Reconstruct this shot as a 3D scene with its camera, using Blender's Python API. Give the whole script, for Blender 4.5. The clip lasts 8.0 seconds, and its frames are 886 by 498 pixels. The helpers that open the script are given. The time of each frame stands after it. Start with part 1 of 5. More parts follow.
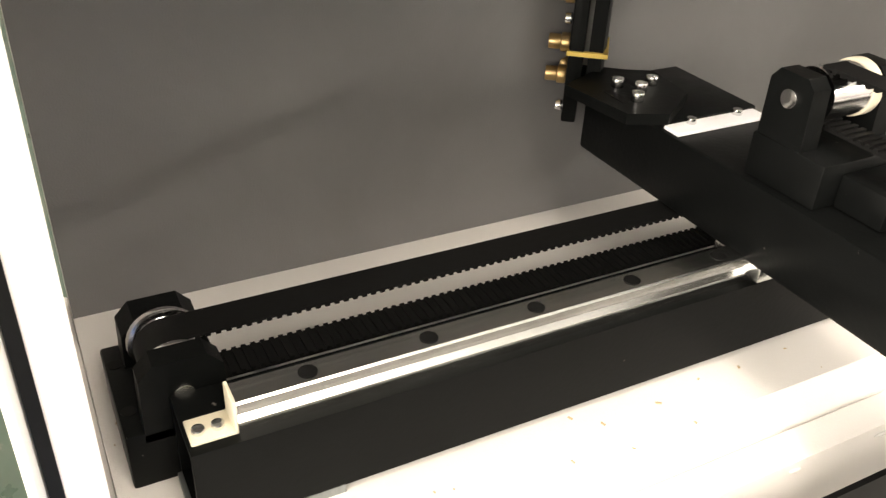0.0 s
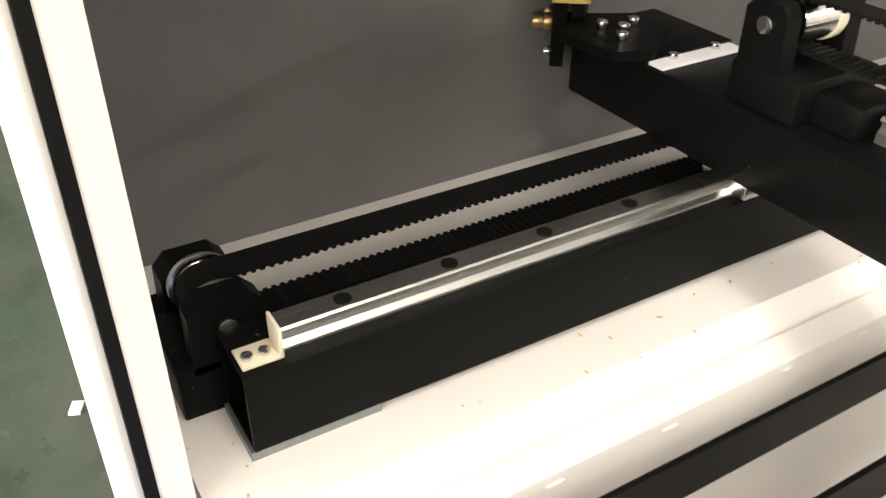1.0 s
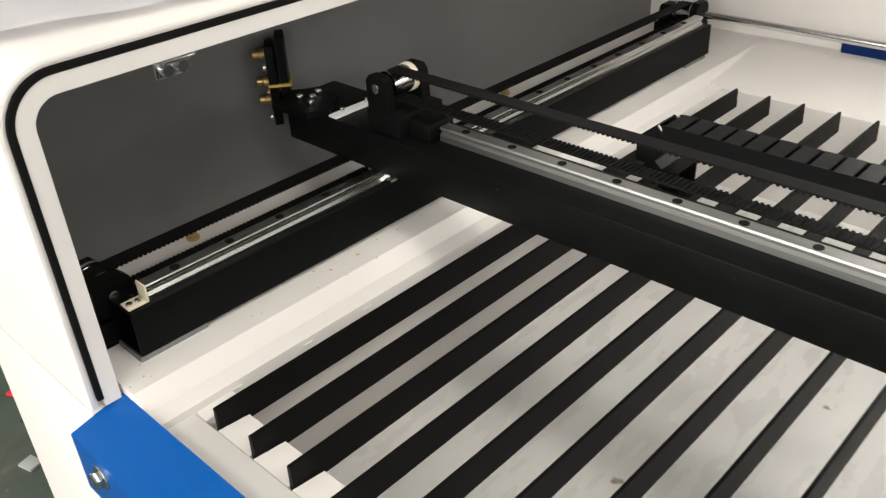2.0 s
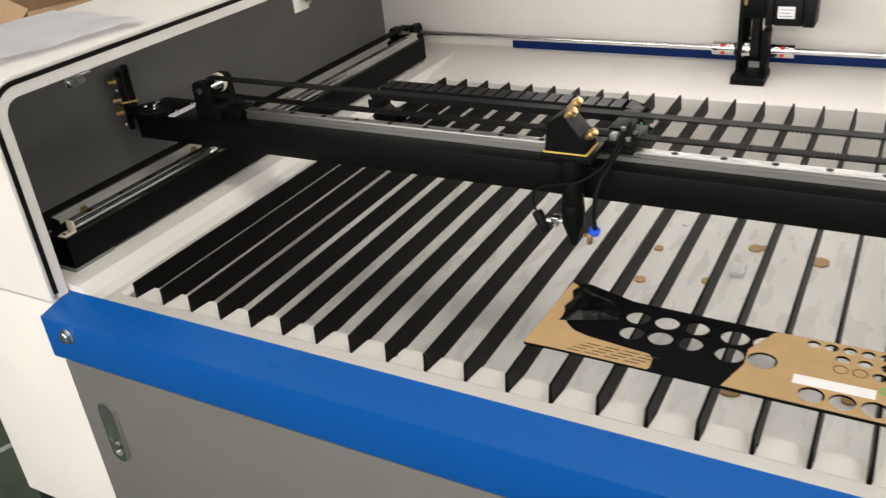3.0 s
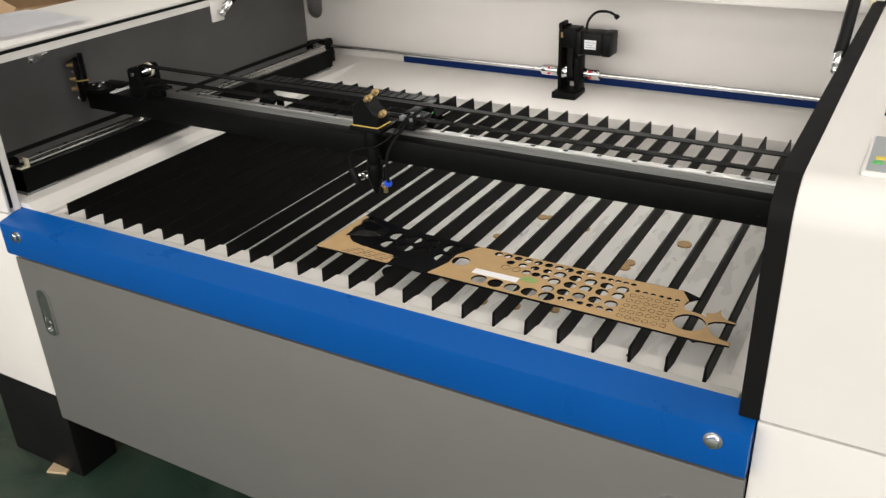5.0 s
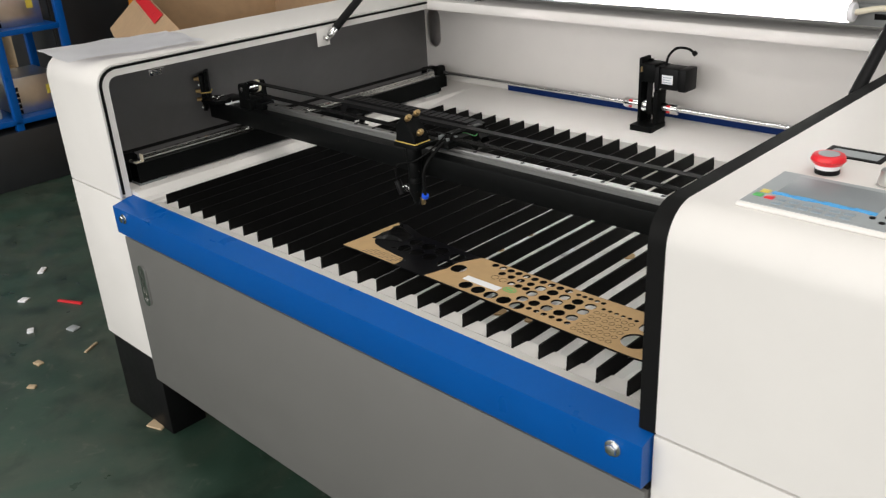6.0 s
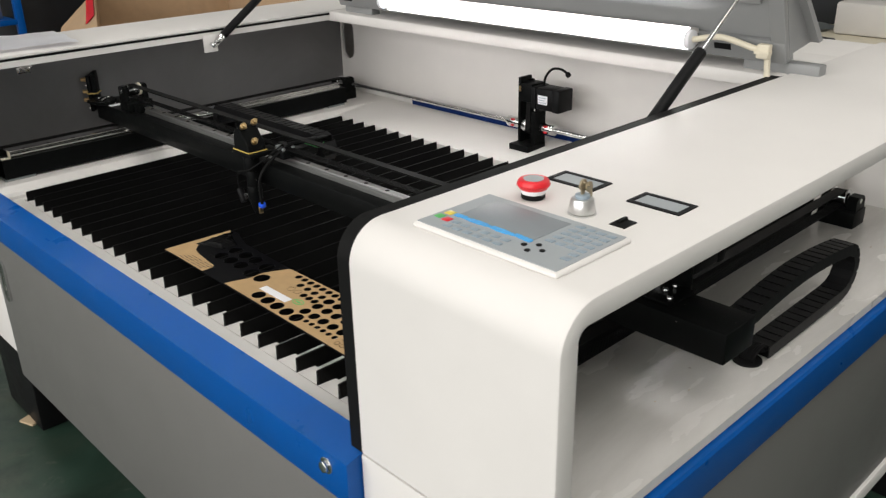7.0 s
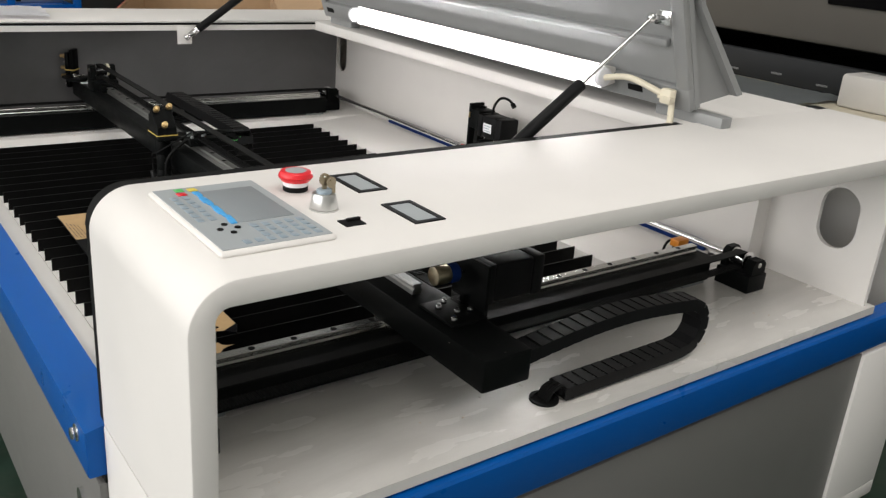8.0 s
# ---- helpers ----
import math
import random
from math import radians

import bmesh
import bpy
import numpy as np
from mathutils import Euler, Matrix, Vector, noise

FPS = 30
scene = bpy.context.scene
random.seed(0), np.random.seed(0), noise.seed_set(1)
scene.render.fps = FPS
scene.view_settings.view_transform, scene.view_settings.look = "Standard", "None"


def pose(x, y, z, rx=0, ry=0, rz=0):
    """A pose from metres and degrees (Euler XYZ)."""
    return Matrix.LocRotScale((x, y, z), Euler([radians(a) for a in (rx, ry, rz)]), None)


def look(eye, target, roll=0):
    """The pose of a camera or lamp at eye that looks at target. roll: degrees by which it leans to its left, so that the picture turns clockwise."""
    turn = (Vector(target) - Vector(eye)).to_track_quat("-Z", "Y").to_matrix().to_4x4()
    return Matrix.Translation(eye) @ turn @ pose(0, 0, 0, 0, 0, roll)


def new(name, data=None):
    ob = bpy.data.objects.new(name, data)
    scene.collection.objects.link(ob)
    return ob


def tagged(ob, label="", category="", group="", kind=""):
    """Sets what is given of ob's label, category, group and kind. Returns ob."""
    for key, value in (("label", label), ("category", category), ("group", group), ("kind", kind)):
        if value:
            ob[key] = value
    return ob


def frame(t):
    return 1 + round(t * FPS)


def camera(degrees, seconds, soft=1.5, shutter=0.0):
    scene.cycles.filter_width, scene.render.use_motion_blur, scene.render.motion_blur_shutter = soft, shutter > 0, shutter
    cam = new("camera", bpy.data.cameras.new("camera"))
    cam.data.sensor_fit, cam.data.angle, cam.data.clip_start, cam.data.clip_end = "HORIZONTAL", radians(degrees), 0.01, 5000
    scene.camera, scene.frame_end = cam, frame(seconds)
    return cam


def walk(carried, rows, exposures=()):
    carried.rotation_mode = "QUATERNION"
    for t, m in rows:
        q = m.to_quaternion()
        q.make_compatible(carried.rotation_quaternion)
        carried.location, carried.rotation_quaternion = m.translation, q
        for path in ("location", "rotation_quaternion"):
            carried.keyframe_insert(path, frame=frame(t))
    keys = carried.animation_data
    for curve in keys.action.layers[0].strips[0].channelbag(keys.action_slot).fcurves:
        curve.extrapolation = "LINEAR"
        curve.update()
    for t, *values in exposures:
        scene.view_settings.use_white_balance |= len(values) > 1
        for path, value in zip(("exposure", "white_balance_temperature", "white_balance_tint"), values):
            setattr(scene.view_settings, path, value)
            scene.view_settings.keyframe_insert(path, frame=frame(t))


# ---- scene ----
cam = camera(54.6, 8.0, soft=1.3, shutter=0.12)
PATH = [
    (0, (0.214, 0.048, 1.001), (-1.273, 0.863, -0.058), 2.9),
    (0.5, (0.207, 0.023, 0.994), (-1.279, 0.793, -0.1), 1.5),
    (1, (0.24, 0.011, 0.999), (-1.195, 0.862, -0.104), 0.3),
    (1.5, (0.39, -0.029, 1.041), (-0.923, 1.009, -0.053), -1.0),
    (1.7, (0.473, -0.057, 1.093), (-0.802, 1.045, 0.016), -1.7),
    (2.8, (0.85, -0.527, 1.238), (-0.126, 0.935, 0.284), -6.6),
    (3, (0.939, -0.576, 1.244), (0.037, 0.933, 0.29), -5.8),
    (3.5, (1.038, -0.694, 1.27), (0.346, 0.917, 0.307), -4.1),
    (4, (1.121, -0.792, 1.299), (0.482, 0.848, 0.35), -3.9),
    (4.5, (1.331, -0.847, 1.306), (0.641, 0.79, 0.386), -1.7),
    (5, (1.438, -0.864, 1.327), (0.537, 0.675, 0.422), -2.2),
    (5.2, (1.475, -0.859, 1.325), (0.465, 0.622, 0.438), -2.8),
    (6.3, (1.908, -0.718, 1.338), (0.582, 0.543, 0.532), -3.6),
    (6.5, (1.966, -0.671, 1.335), (0.636, 0.596, 0.543), -3.7),
    (7, (2.055, -0.504, 1.322), (0.723, 0.759, 0.529), -1.3),
    (7.5, (2.153, -0.362, 1.309), (0.805, 0.884, 0.514), 2.7),
    (8, (2.299, -0.21, 1.278), (0.819, 0.931, 0.565), 4.6),
]
EXPOSURES = [(0, 1.75, 7250, 12), (1.0, 1.3, 7100, 12), (1.7, 0.82, 6600, 10), (2.8, 0.2, 6600, 10), (4.0, 0.22, 6650, 11), (5.0, 0.05, 6550, 10), (6.3, -0.1, 6300, 10), (8, 0.03, 6300, 10)]
walk(cam, [(t, look(eye, target, roll)) for t, eye, target, roll in PATH], EXPOSURES)

# ---- world and light ----
world = bpy.data.worlds.new("world")
scene.world = world
world.use_nodes = True
world.node_tree.nodes["Background"].inputs[0].default_value = (0.9, 0.95, 1.0, 1)
world.node_tree.nodes["Background"].inputs[1].default_value = 0.3


def area(name, place, target, sx, sy, watts, colour):
    lamp = bpy.data.lights.new(name, "AREA")
    lamp.shape, lamp.size, lamp.size_y, lamp.energy, lamp.color = "RECTANGLE", sx, sy, watts, colour
    ob = new(name, lamp)
    ob.matrix_world = look(place, target)
    return ob


for lx, watts, wide in ((-5.0, 14, 0.5), (-2.2, 12, 0.5), (0.4, 17, 0.5), (2.9, 46, 1.8), (5.6, 24, 0.5)):
    for ly in (-3.4, 0.4, 4.4):
        area("ceiling_light_panel", (lx, ly, 3.9), (lx, ly, 0), 1.8, wide, watts, (1.0, 0.95, 0.88))
area("window_daylight", (0.6, -6.8, 2.4), (0.6, 0, 1.2), 13.0, 3.4, 590, (1.0, 0.96, 0.91))

# ---- materials ----


def material(name, colour, rough=0.5, metal=0.0, vary=0.08, grain=40.0, bump=0.0, bump_scale=300.0, spots=None,
             emit=0.0, coat=0.0, stretch=(1, 1, 1), spec=0.5, rough_vary=0.03):
    """A surface with a large and a small variation of tone, fine relief and, if asked, specks of dirt."""
    m = bpy.data.materials.new(name)
    m.use_nodes = True
    nt = m.node_tree
    n, l = nt.nodes, nt.links
    b = n["Principled BSDF"]
    co = n.new("ShaderNodeTexCoord")
    mp = n.new("ShaderNodeMapping")
    mp.inputs["Scale"].default_value = stretch
    l.new(co.outputs["Object"], mp.inputs[0])
    big = n.new("ShaderNodeTexNoise")
    big.inputs["Scale"].default_value, big.inputs["Detail"].default_value = grain * 0.12, 4
    fine = n.new("ShaderNodeTexNoise")
    fine.inputs["Scale"].default_value, fine.inputs["Detail"].default_value = grain, 6
    l.new(mp.outputs[0], big.inputs[0])
    l.new(mp.outputs[0], fine.inputs[0])
    add = n.new("ShaderNodeMath")
    add.operation = "ADD"
    l.new(big.outputs["Fac"], add.inputs[0])
    l.new(fine.outputs["Fac"], add.inputs[1])
    ramp = n.new("ShaderNodeMapRange")
    ramp.inputs["From Min"].default_value, ramp.inputs["From Max"].default_value = 0.6, 1.4
    ramp.inputs["To Min"].default_value, ramp.inputs["To Max"].default_value = 1 - vary, 1 + vary
    l.new(add.outputs[0], ramp.inputs[0])
    mul = n.new("ShaderNodeVectorMath")
    mul.operation = "SCALE"
    mul.inputs[0].default_value = colour
    l.new(ramp.outputs[0], mul.inputs["Scale"])
    out = mul.outputs[0]
    if spots:
        sn = n.new("ShaderNodeTexNoise")
        sn.inputs["Scale"].default_value, sn.inputs["Detail"].default_value = spots[1], 3
        l.new(co.outputs["Object"], sn.inputs[0])
        sr = n.new("ShaderNodeMapRange")
        sr.inputs["From Min"].default_value, sr.inputs["From Max"].default_value = spots[2], spots[2] + 0.04
        l.new(sn.outputs["Fac"], sr.inputs[0])
        mx = n.new("ShaderNodeMix")
        mx.data_type = "RGBA"
        l.new(sr.outputs[0], mx.inputs[0])
        l.new(out, mx.inputs[6])
        mx.inputs[7].default_value = (*spots[0], 1)
        out = mx.outputs[2]
    l.new(out, b.inputs["Base Color"])
    rr = n.new("ShaderNodeMapRange")
    rr.inputs["From Min"].default_value, rr.inputs["From Max"].default_value = 0.3, 0.7
    rr.inputs["To Min"].default_value, rr.inputs["To Max"].default_value = max(0.02, rough - rough_vary), min(1, rough + rough_vary)
    l.new(fine.outputs["Fac"], rr.inputs[0])
    l.new(rr.outputs[0], b.inputs["Roughness"])
    b.inputs["Metallic"].default_value = metal
    b.inputs["Specular IOR Level"].default_value = spec
    b.inputs["Coat Weight"].default_value = coat
    b.inputs["Coat Roughness"].default_value = 0.15
    if bump:
        bn = n.new("ShaderNodeTexNoise")
        bn.inputs["Scale"].default_value, bn.inputs["Detail"].default_value = bump_scale, 3
        l.new(mp.outputs[0], bn.inputs[0])
        bp = n.new("ShaderNodeBump")
        bp.inputs["Strength"].default_value, bp.inputs["Distance"].default_value = bump, 0.001
        l.new(bn.outputs["Fac"], bp.inputs["Height"])
        l.new(bp.outputs[0], b.inputs["Normal"])
    if emit:
        b.inputs["Emission Color"].default_value = (*colour, 1)
        b.inputs["Emission Strength"].default_value = emit
    return m


WHITE = material("white_powder_coat", (0.755, 0.73, 0.705), 0.5, spec=0.32, vary=0.03, grain=12, bump=0.12, bump_scale=900)
TRAY = material("white_dusty_powder_coat", (0.80, 0.79, 0.77), 0.30, vary=0.05, grain=14, stretch=(2.5, 0.7, 1), bump=0.1, bump_scale=900, spots=((0.3, 0.26, 0.2), 22, 0.73), rough_vary=0.1)
GREY = material("grey_powder_coat", (0.147, 0.144, 0.138), 0.42, vary=0.04, grain=14, bump=0.3, bump_scale=1100)
DARK = material("dark_grey_panel", (0.18, 0.178, 0.18), 0.5, vary=0.06, grain=8, bump=0.25, bump_scale=900)
LIDGREY = material("light_grey_lid_paint", (0.245, 0.25, 0.25), 0.36, vary=0.015, grain=10, bump=0.15, bump_scale=800)
BLUE = material("blue_powder_coat", (0.002, 0.086, 0.36), 0.3, spec=0.2, vary=0.05, grain=14, bump=0.25, bump_scale=900)
BLACK = material("black_anodised_aluminium", (0.0045, 0.005, 0.005), 0.42, spec=0.07, vary=0.25, grain=60, bump=0.1, spots=((0.12, 0.11, 0.1), 160, 0.75))
SOOT = material("black_slat_paint", (0.004, 0.004, 0.004), 0.45, spec=0.09, vary=0.3, grain=60, spots=((0.2, 0.18, 0.15), 260, 0.77))
RUBBER = material("black_rubber", (0.006, 0.006, 0.006), 0.6, spec=0.12, vary=0.15)
PLASTIC = material("black_plastic", (0.007, 0.007, 0.0075), 0.45, spec=0.12, vary=0.15)
STEEL = material("ground_rail_steel", (0.62, 0.62, 0.60), 0.24, 1.0, vary=0.12, grain=80, stretch=(6, 0.15, 6), spots=((0.12, 0.09, 0.05), 30, 0.74))
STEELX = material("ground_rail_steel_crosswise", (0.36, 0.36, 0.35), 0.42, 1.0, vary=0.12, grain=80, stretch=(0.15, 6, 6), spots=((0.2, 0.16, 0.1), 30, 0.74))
CHROME = material("bright_steel", (0.72, 0.72, 0.72), 0.16, 1.0, vary=0.06)
BRASS = material("brass", (0.56, 0.40, 0.19), 0.36, 1.0, vary=0.15)
FLOOR = material("green_painted_concrete", (0.030, 0.062, 0.044), 0.4, vary=0.3, grain=9, bump=0.3, bump_scale=50, spots=((0.16, 0.15, 0.13), 26, 0.735), rough_vary=0.15)


def dust_patches(m, colour, scale, low, high, amount, stretch=(1, 1, 1)):
    """Broad worn, dusty patches with streaky edges over a material's own colour."""
    n, l = m.node_tree.nodes, m.node_tree.links
    base = n["Principled BSDF"].inputs["Base Color"]
    src = base.links[0].from_socket
    co = n.new("ShaderNodeTexCoord")
    t = n.new("ShaderNodeTexNoise")
    t.inputs["Scale"].default_value, t.inputs["Detail"].default_value, t.inputs["Roughness"].default_value = scale, 9, 0.66
    t.inputs["Distortion"].default_value = 0.6
    mp = n.new("ShaderNodeMapping")
    mp.inputs["Scale"].default_value = stretch
    l.new(co.outputs["Object"], mp.inputs[0])
    l.new(mp.outputs[0], t.inputs[0])
    r = n.new("ShaderNodeMapRange")
    r.inputs["From Min"].default_value, r.inputs["From Max"].default_value, r.inputs["To Max"].default_value = low, high, amount
    l.new(t.outputs["Fac"], r.inputs[0])
    x = n.new("ShaderNodeMix")
    x.data_type = "RGBA"
    x.inputs[7].default_value = (*colour, 1)
    l.new(r.outputs[0], x.inputs[0])
    l.new(src, x.inputs[6])
    l.new(x.outputs[2], base)


dust_patches(FLOOR, (0.085, 0.082, 0.062), 2.6, 0.42, 0.74, 0.75)
dust_patches(FLOOR, (0.012, 0.026, 0.019), 5.5, 0.50, 0.68, 0.75)
dust_patches(FLOOR, (0.15, 0.14, 0.12), 17.0, 0.60, 0.72, 0.55)
dust_patches(TRAY, (0.42, 0.40, 0.37), 4.0, 0.42, 0.85, 0.24, (3.0, 0.8, 1))
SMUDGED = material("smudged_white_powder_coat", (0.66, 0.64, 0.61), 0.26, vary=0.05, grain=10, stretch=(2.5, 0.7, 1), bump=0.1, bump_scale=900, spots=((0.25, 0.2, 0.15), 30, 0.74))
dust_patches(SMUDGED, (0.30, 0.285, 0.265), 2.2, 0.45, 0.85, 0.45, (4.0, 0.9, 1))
dust_patches(DARK, (0.115, 0.113, 0.112), 3.0, 0.40, 0.75, 0.6)

# ---- mesh helpers ----


def bx(bm, x0, x1, y0, y1, z0, z1, bevel=0.0, seg=2):
    r = bmesh.ops.create_cube(bm, size=1, matrix=Matrix.Translation(((x0 + x1) / 2, (y0 + y1) / 2, (z0 + z1) / 2)) @ Matrix.Diagonal((x1 - x0, y1 - y0, z1 - z0, 1)))
    if bevel:
        edges = list({e for v in r["verts"] for e in v.link_edges})
        bmesh.ops.bevel(bm, geom=edges, offset=bevel, segments=seg, affect="EDGES", profile=0.5, clamp_overlap=True)
    return bm


def cyl(bm, p0, p1, r, seg=20, r2=None, bevel=0.0):
    p0, p1 = Vector(p0), Vector(p1)
    d = p1 - p0
    m = Matrix.Translation((p0 + p1) / 2) @ d.to_track_quat("Z", "Y").to_matrix().to_4x4()
    res = bmesh.ops.create_cone(bm, cap_ends=True, segments=seg, radius1=r, radius2=r if r2 is None else r2, depth=d.length, matrix=m)
    if bevel:
        edges = [e for e in {e for v in res["verts"] for e in v.link_edges} if any(len(f.verts) > 4 for f in e.link_faces)]
        bmesh.ops.bevel(bm, geom=edges, offset=bevel, segments=2, affect="EDGES", profile=0.5, clamp_overlap=True)
    return bm


def prism(bm, pts, a0, a1, axis="x"):
    """A polygon in the plane across the axis, drawn out from a0 to a1."""
    put = {"x": lambda a, u, v: (a, u, v), "y": lambda a, u, v: (u, a, v), "z": lambda a, u, v: (u, v, a)}[axis]
    low = [bm.verts.new(put(a0, u, v)) for u, v in pts]
    high = [bm.verts.new(put(a1, u, v)) for u, v in pts]
    k = len(pts)
    bm.faces.new(low)
    bm.faces.new(high[::-1])
    for i in range(k):
        bm.faces.new((low[i], high[i], high[(i + 1) % k], low[(i + 1) % k]))
    bmesh.ops.recalc_face_normals(bm, faces=bm.faces[:])
    return bm


def sheet(bm, outer, holes, a0, a1, axis="z"):
    """A plate with holes: outlines as lists of (u, v), its thickness from a0 to a1 along the axis."""
    put = {"x": lambda a, u, v: (a, u, v), "y": lambda a, u, v: (u, a, v), "z": lambda a, u, v: (u, v, a)}[axis]
    loops = [outer] + holes
    tmp = bmesh.new()
    edges = []
    for lp in loops:
        vs = [tmp.verts.new((u, v, 0)) for u, v in lp]
        edges += [tmp.edges.new((vs[i], vs[(i + 1) % len(vs)])) for i in range(len(vs))]
    bmesh.ops.triangle_fill(tmp, use_beauty=True, use_dissolve=False, edges=edges)
    tmp.verts.index_update()
    flat = [(v.co.x, v.co.y) for v in tmp.verts]
    tris = [[v.index for v in f.verts] for f in tmp.faces]
    tmp.free()
    lo = [bm.verts.new(put(a0, u, v)) for u, v in flat]
    hi = [bm.verts.new(put(a1, u, v)) for u, v in flat]
    for t in tris:
        bm.faces.new([lo[i] for i in t])
        bm.faces.new([hi[i] for i in reversed(t)])
    i0 = 0
    for lp in loops:
        k = len(lp)
        for i in range(k):
            a, b = i0 + i, i0 + (i + 1) % k
            bm.faces.new((lo[a], lo[b], hi[b], hi[a]))
        i0 += k
    bmesh.ops.recalc_face_normals(bm, faces=bm.faces[:])
    return bm


def ring(cx, cy, rx, ry=None, seg=24, turn=0.0):
    ry = rx if ry is None else ry
    return [(cx + rx * math.cos(2 * math.pi * i / seg + turn), cy + ry * math.sin(2 * math.pi * i / seg + turn)) for i in range(seg)]


def slot(cx, cy, w, h, seg=10):
    """An upright oval with straight sides."""
    r = w / 2
    top = [(cx + r * math.cos(math.pi * i / seg), cy + h / 2 - r + r * math.sin(math.pi * i / seg)) for i in range(seg + 1)]
    return top + [(2 * cx - u, 2 * cy - v) for u, v in top]


def arc(cx, cy, r, a0, a1, seg=10):
    return [(cx + r * math.cos(radians(a0 + (a1 - a0) * i / seg)), cy + r * math.sin(radians(a0 + (a1 - a0) * i / seg))) for i in range(seg + 1)]


def hose(bm, pts, r, seg=8, close=True):
    """A round cable along smoothed points."""
    pts = [Vector(p) for p in pts]
    path = []
    for i in range(len(pts) - 1):
        p0, p1, p2, p3 = pts[max(i - 1, 0)], pts[i], pts[i + 1], pts[min(i + 2, len(pts) - 1)]
        for k in range(6):
            t = k / 6
            path.append(0.5 * (2 * p1 + (p2 - p0) * t + (2 * p0 - 5 * p1 + 4 * p2 - p3) * t * t + (3 * p1 - p0 - 3 * p2 + p3) * t ** 3))
    path.append(pts[-1])
    rows = []
    side = None
    for i, p in enumerate(path):
        d = (path[min(i + 1, len(path) - 1)] - path[max(i - 1, 0)]).normalized()
        side = d.orthogonal().normalized() if side is None else (side - d * side.dot(d)).normalized()
        up = d.cross(side)
        rows.append([bm.verts.new(p + (side * math.cos(2 * math.pi * k / seg) + up * math.sin(2 * math.pi * k / seg)) * r) for k in range(seg)])
    for a, b in zip(rows, rows[1:]):
        for k in range(seg):
            bm.faces.new((a[k], a[(k + 1) % seg], b[(k + 1) % seg], b[k]))
    bm.faces.new(rows[0][::-1])
    bm.faces.new(rows[-1])
    return bm


def mesh(name, bm, mat, smooth=35):
    me = bpy.data.meshes.new(name)
    bm.normal_update()
    for e in bm.edges:
        e.smooth = len(e.link_faces) == 2 and e.calc_face_angle(0) < radians(smooth)
    for f in bm.faces:
        f.smooth = True
    bm.to_mesh(me)
    bm.free()
    me.materials.append(mat)
    return me


def part(name, bm, mat, parent, label=""):
    ob = new(name, mesh(name, bm, mat))
    ob.parent = parent
    if label:
        tagged(ob, label)
    return ob


def thing(name, label, category, group="", kind=""):
    return tagged(new(name), label, category, group, kind)


def single(name, bm, mat, label, category, group="", kind=""):
    return tagged(new(name, mesh(name, bm, mat)), label, category, group, kind)


B = bmesh.new

KRAFT = material("kraft_paper", (0.47, 0.31, 0.15), 0.75, vary=0.1, grain=60, bump=0.1)
CARD = material("corrugated_cardboard", (0.42, 0.28, 0.16), 0.85, vary=0.12, grain=30, bump=0.2, bump_scale=120)
ACRYLIC = material("black_acrylic", (0.004, 0.004, 0.005), 0.3, spec=0.07, vary=0.1)
FILM = material("black_film", (0.006, 0.006, 0.007), 0.22, spec=0.35, vary=0.1)
HOOD = material("warm_grey_hood_paint", (0.125, 0.117, 0.104), 0.45, vary=0.05, grain=6, bump=0.1)
RED = material("red_plastic", (0.72, 0.02, 0.03), 0.3, vary=0.05)
PAPER = material("white_paper", (0.84, 0.84, 0.87), 0.8, vary=0.04, grain=20, bump=0.1, bump_scale=60)
PADGREY = material("grey_keypad_film", (0.36, 0.385, 0.40), 0.4, spec=0.25, vary=0.04)
KEYGREY = material("blue_grey_keys", (0.27, 0.33, 0.38), 0.35, vary=0.05)
SCREEN = material("dull_display_glass", (0.24, 0.26, 0.275), 0.42, spec=0.2, vary=0.05)
SKY = material("light_blue_film", (0.08, 0.40, 0.80), 0.3, vary=0.1)
GREEN = material("green_key", (0.10, 0.45, 0.12), 0.35)
YELLOW = material("yellow_key", (0.75, 0.6, 0.08), 0.35)
TUBE = material("lit_led_tube", (1.0, 0.98, 0.95), 0.3, emit=21.0, vary=0.0)
NAVY = material("blue_rear_flap", (0.003, 0.02, 0.11), 0.6, spec=0.15, vary=0.05)
ORANGE = material("orange_plastic", (0.75, 0.26, 0.02), 0.35, vary=0.05)
BLUEFIT = material("blue_fitting", (0.02, 0.10, 0.75), 0.3)
WOOD = material("pale_wood", (0.5, 0.38, 0.24), 0.6, vary=0.15, grain=30, stretch=(1, 6, 6))
YBAND = material("yellow_rubber_band", (0.7, 0.5, 0.12), 0.5)
CREAM = material("cream_tape", (0.72, 0.66, 0.52), 0.6, vary=0.08)
ZINC = material("cut_aluminium", (0.25, 0.27, 0.27), 0.45, 0.6, vary=0.2, grain=120, stretch=(1, 8, 1))
ALU = material("brushed_aluminium", (0.70, 0.70, 0.69), 0.34, 1.0, vary=0.06)
BRONZE = material("dull_bronze", (0.42, 0.36, 0.26), 0.35, 1.0, vary=0.1)
ROOM = material("workshop_wall_paint", (0.55, 0.55, 0.53), 0.8, vary=0.06, grain=3)
GRIME = material("dark_machine_paint", (0.017, 0.019, 0.022), 0.5, vary=0.2, grain=15)

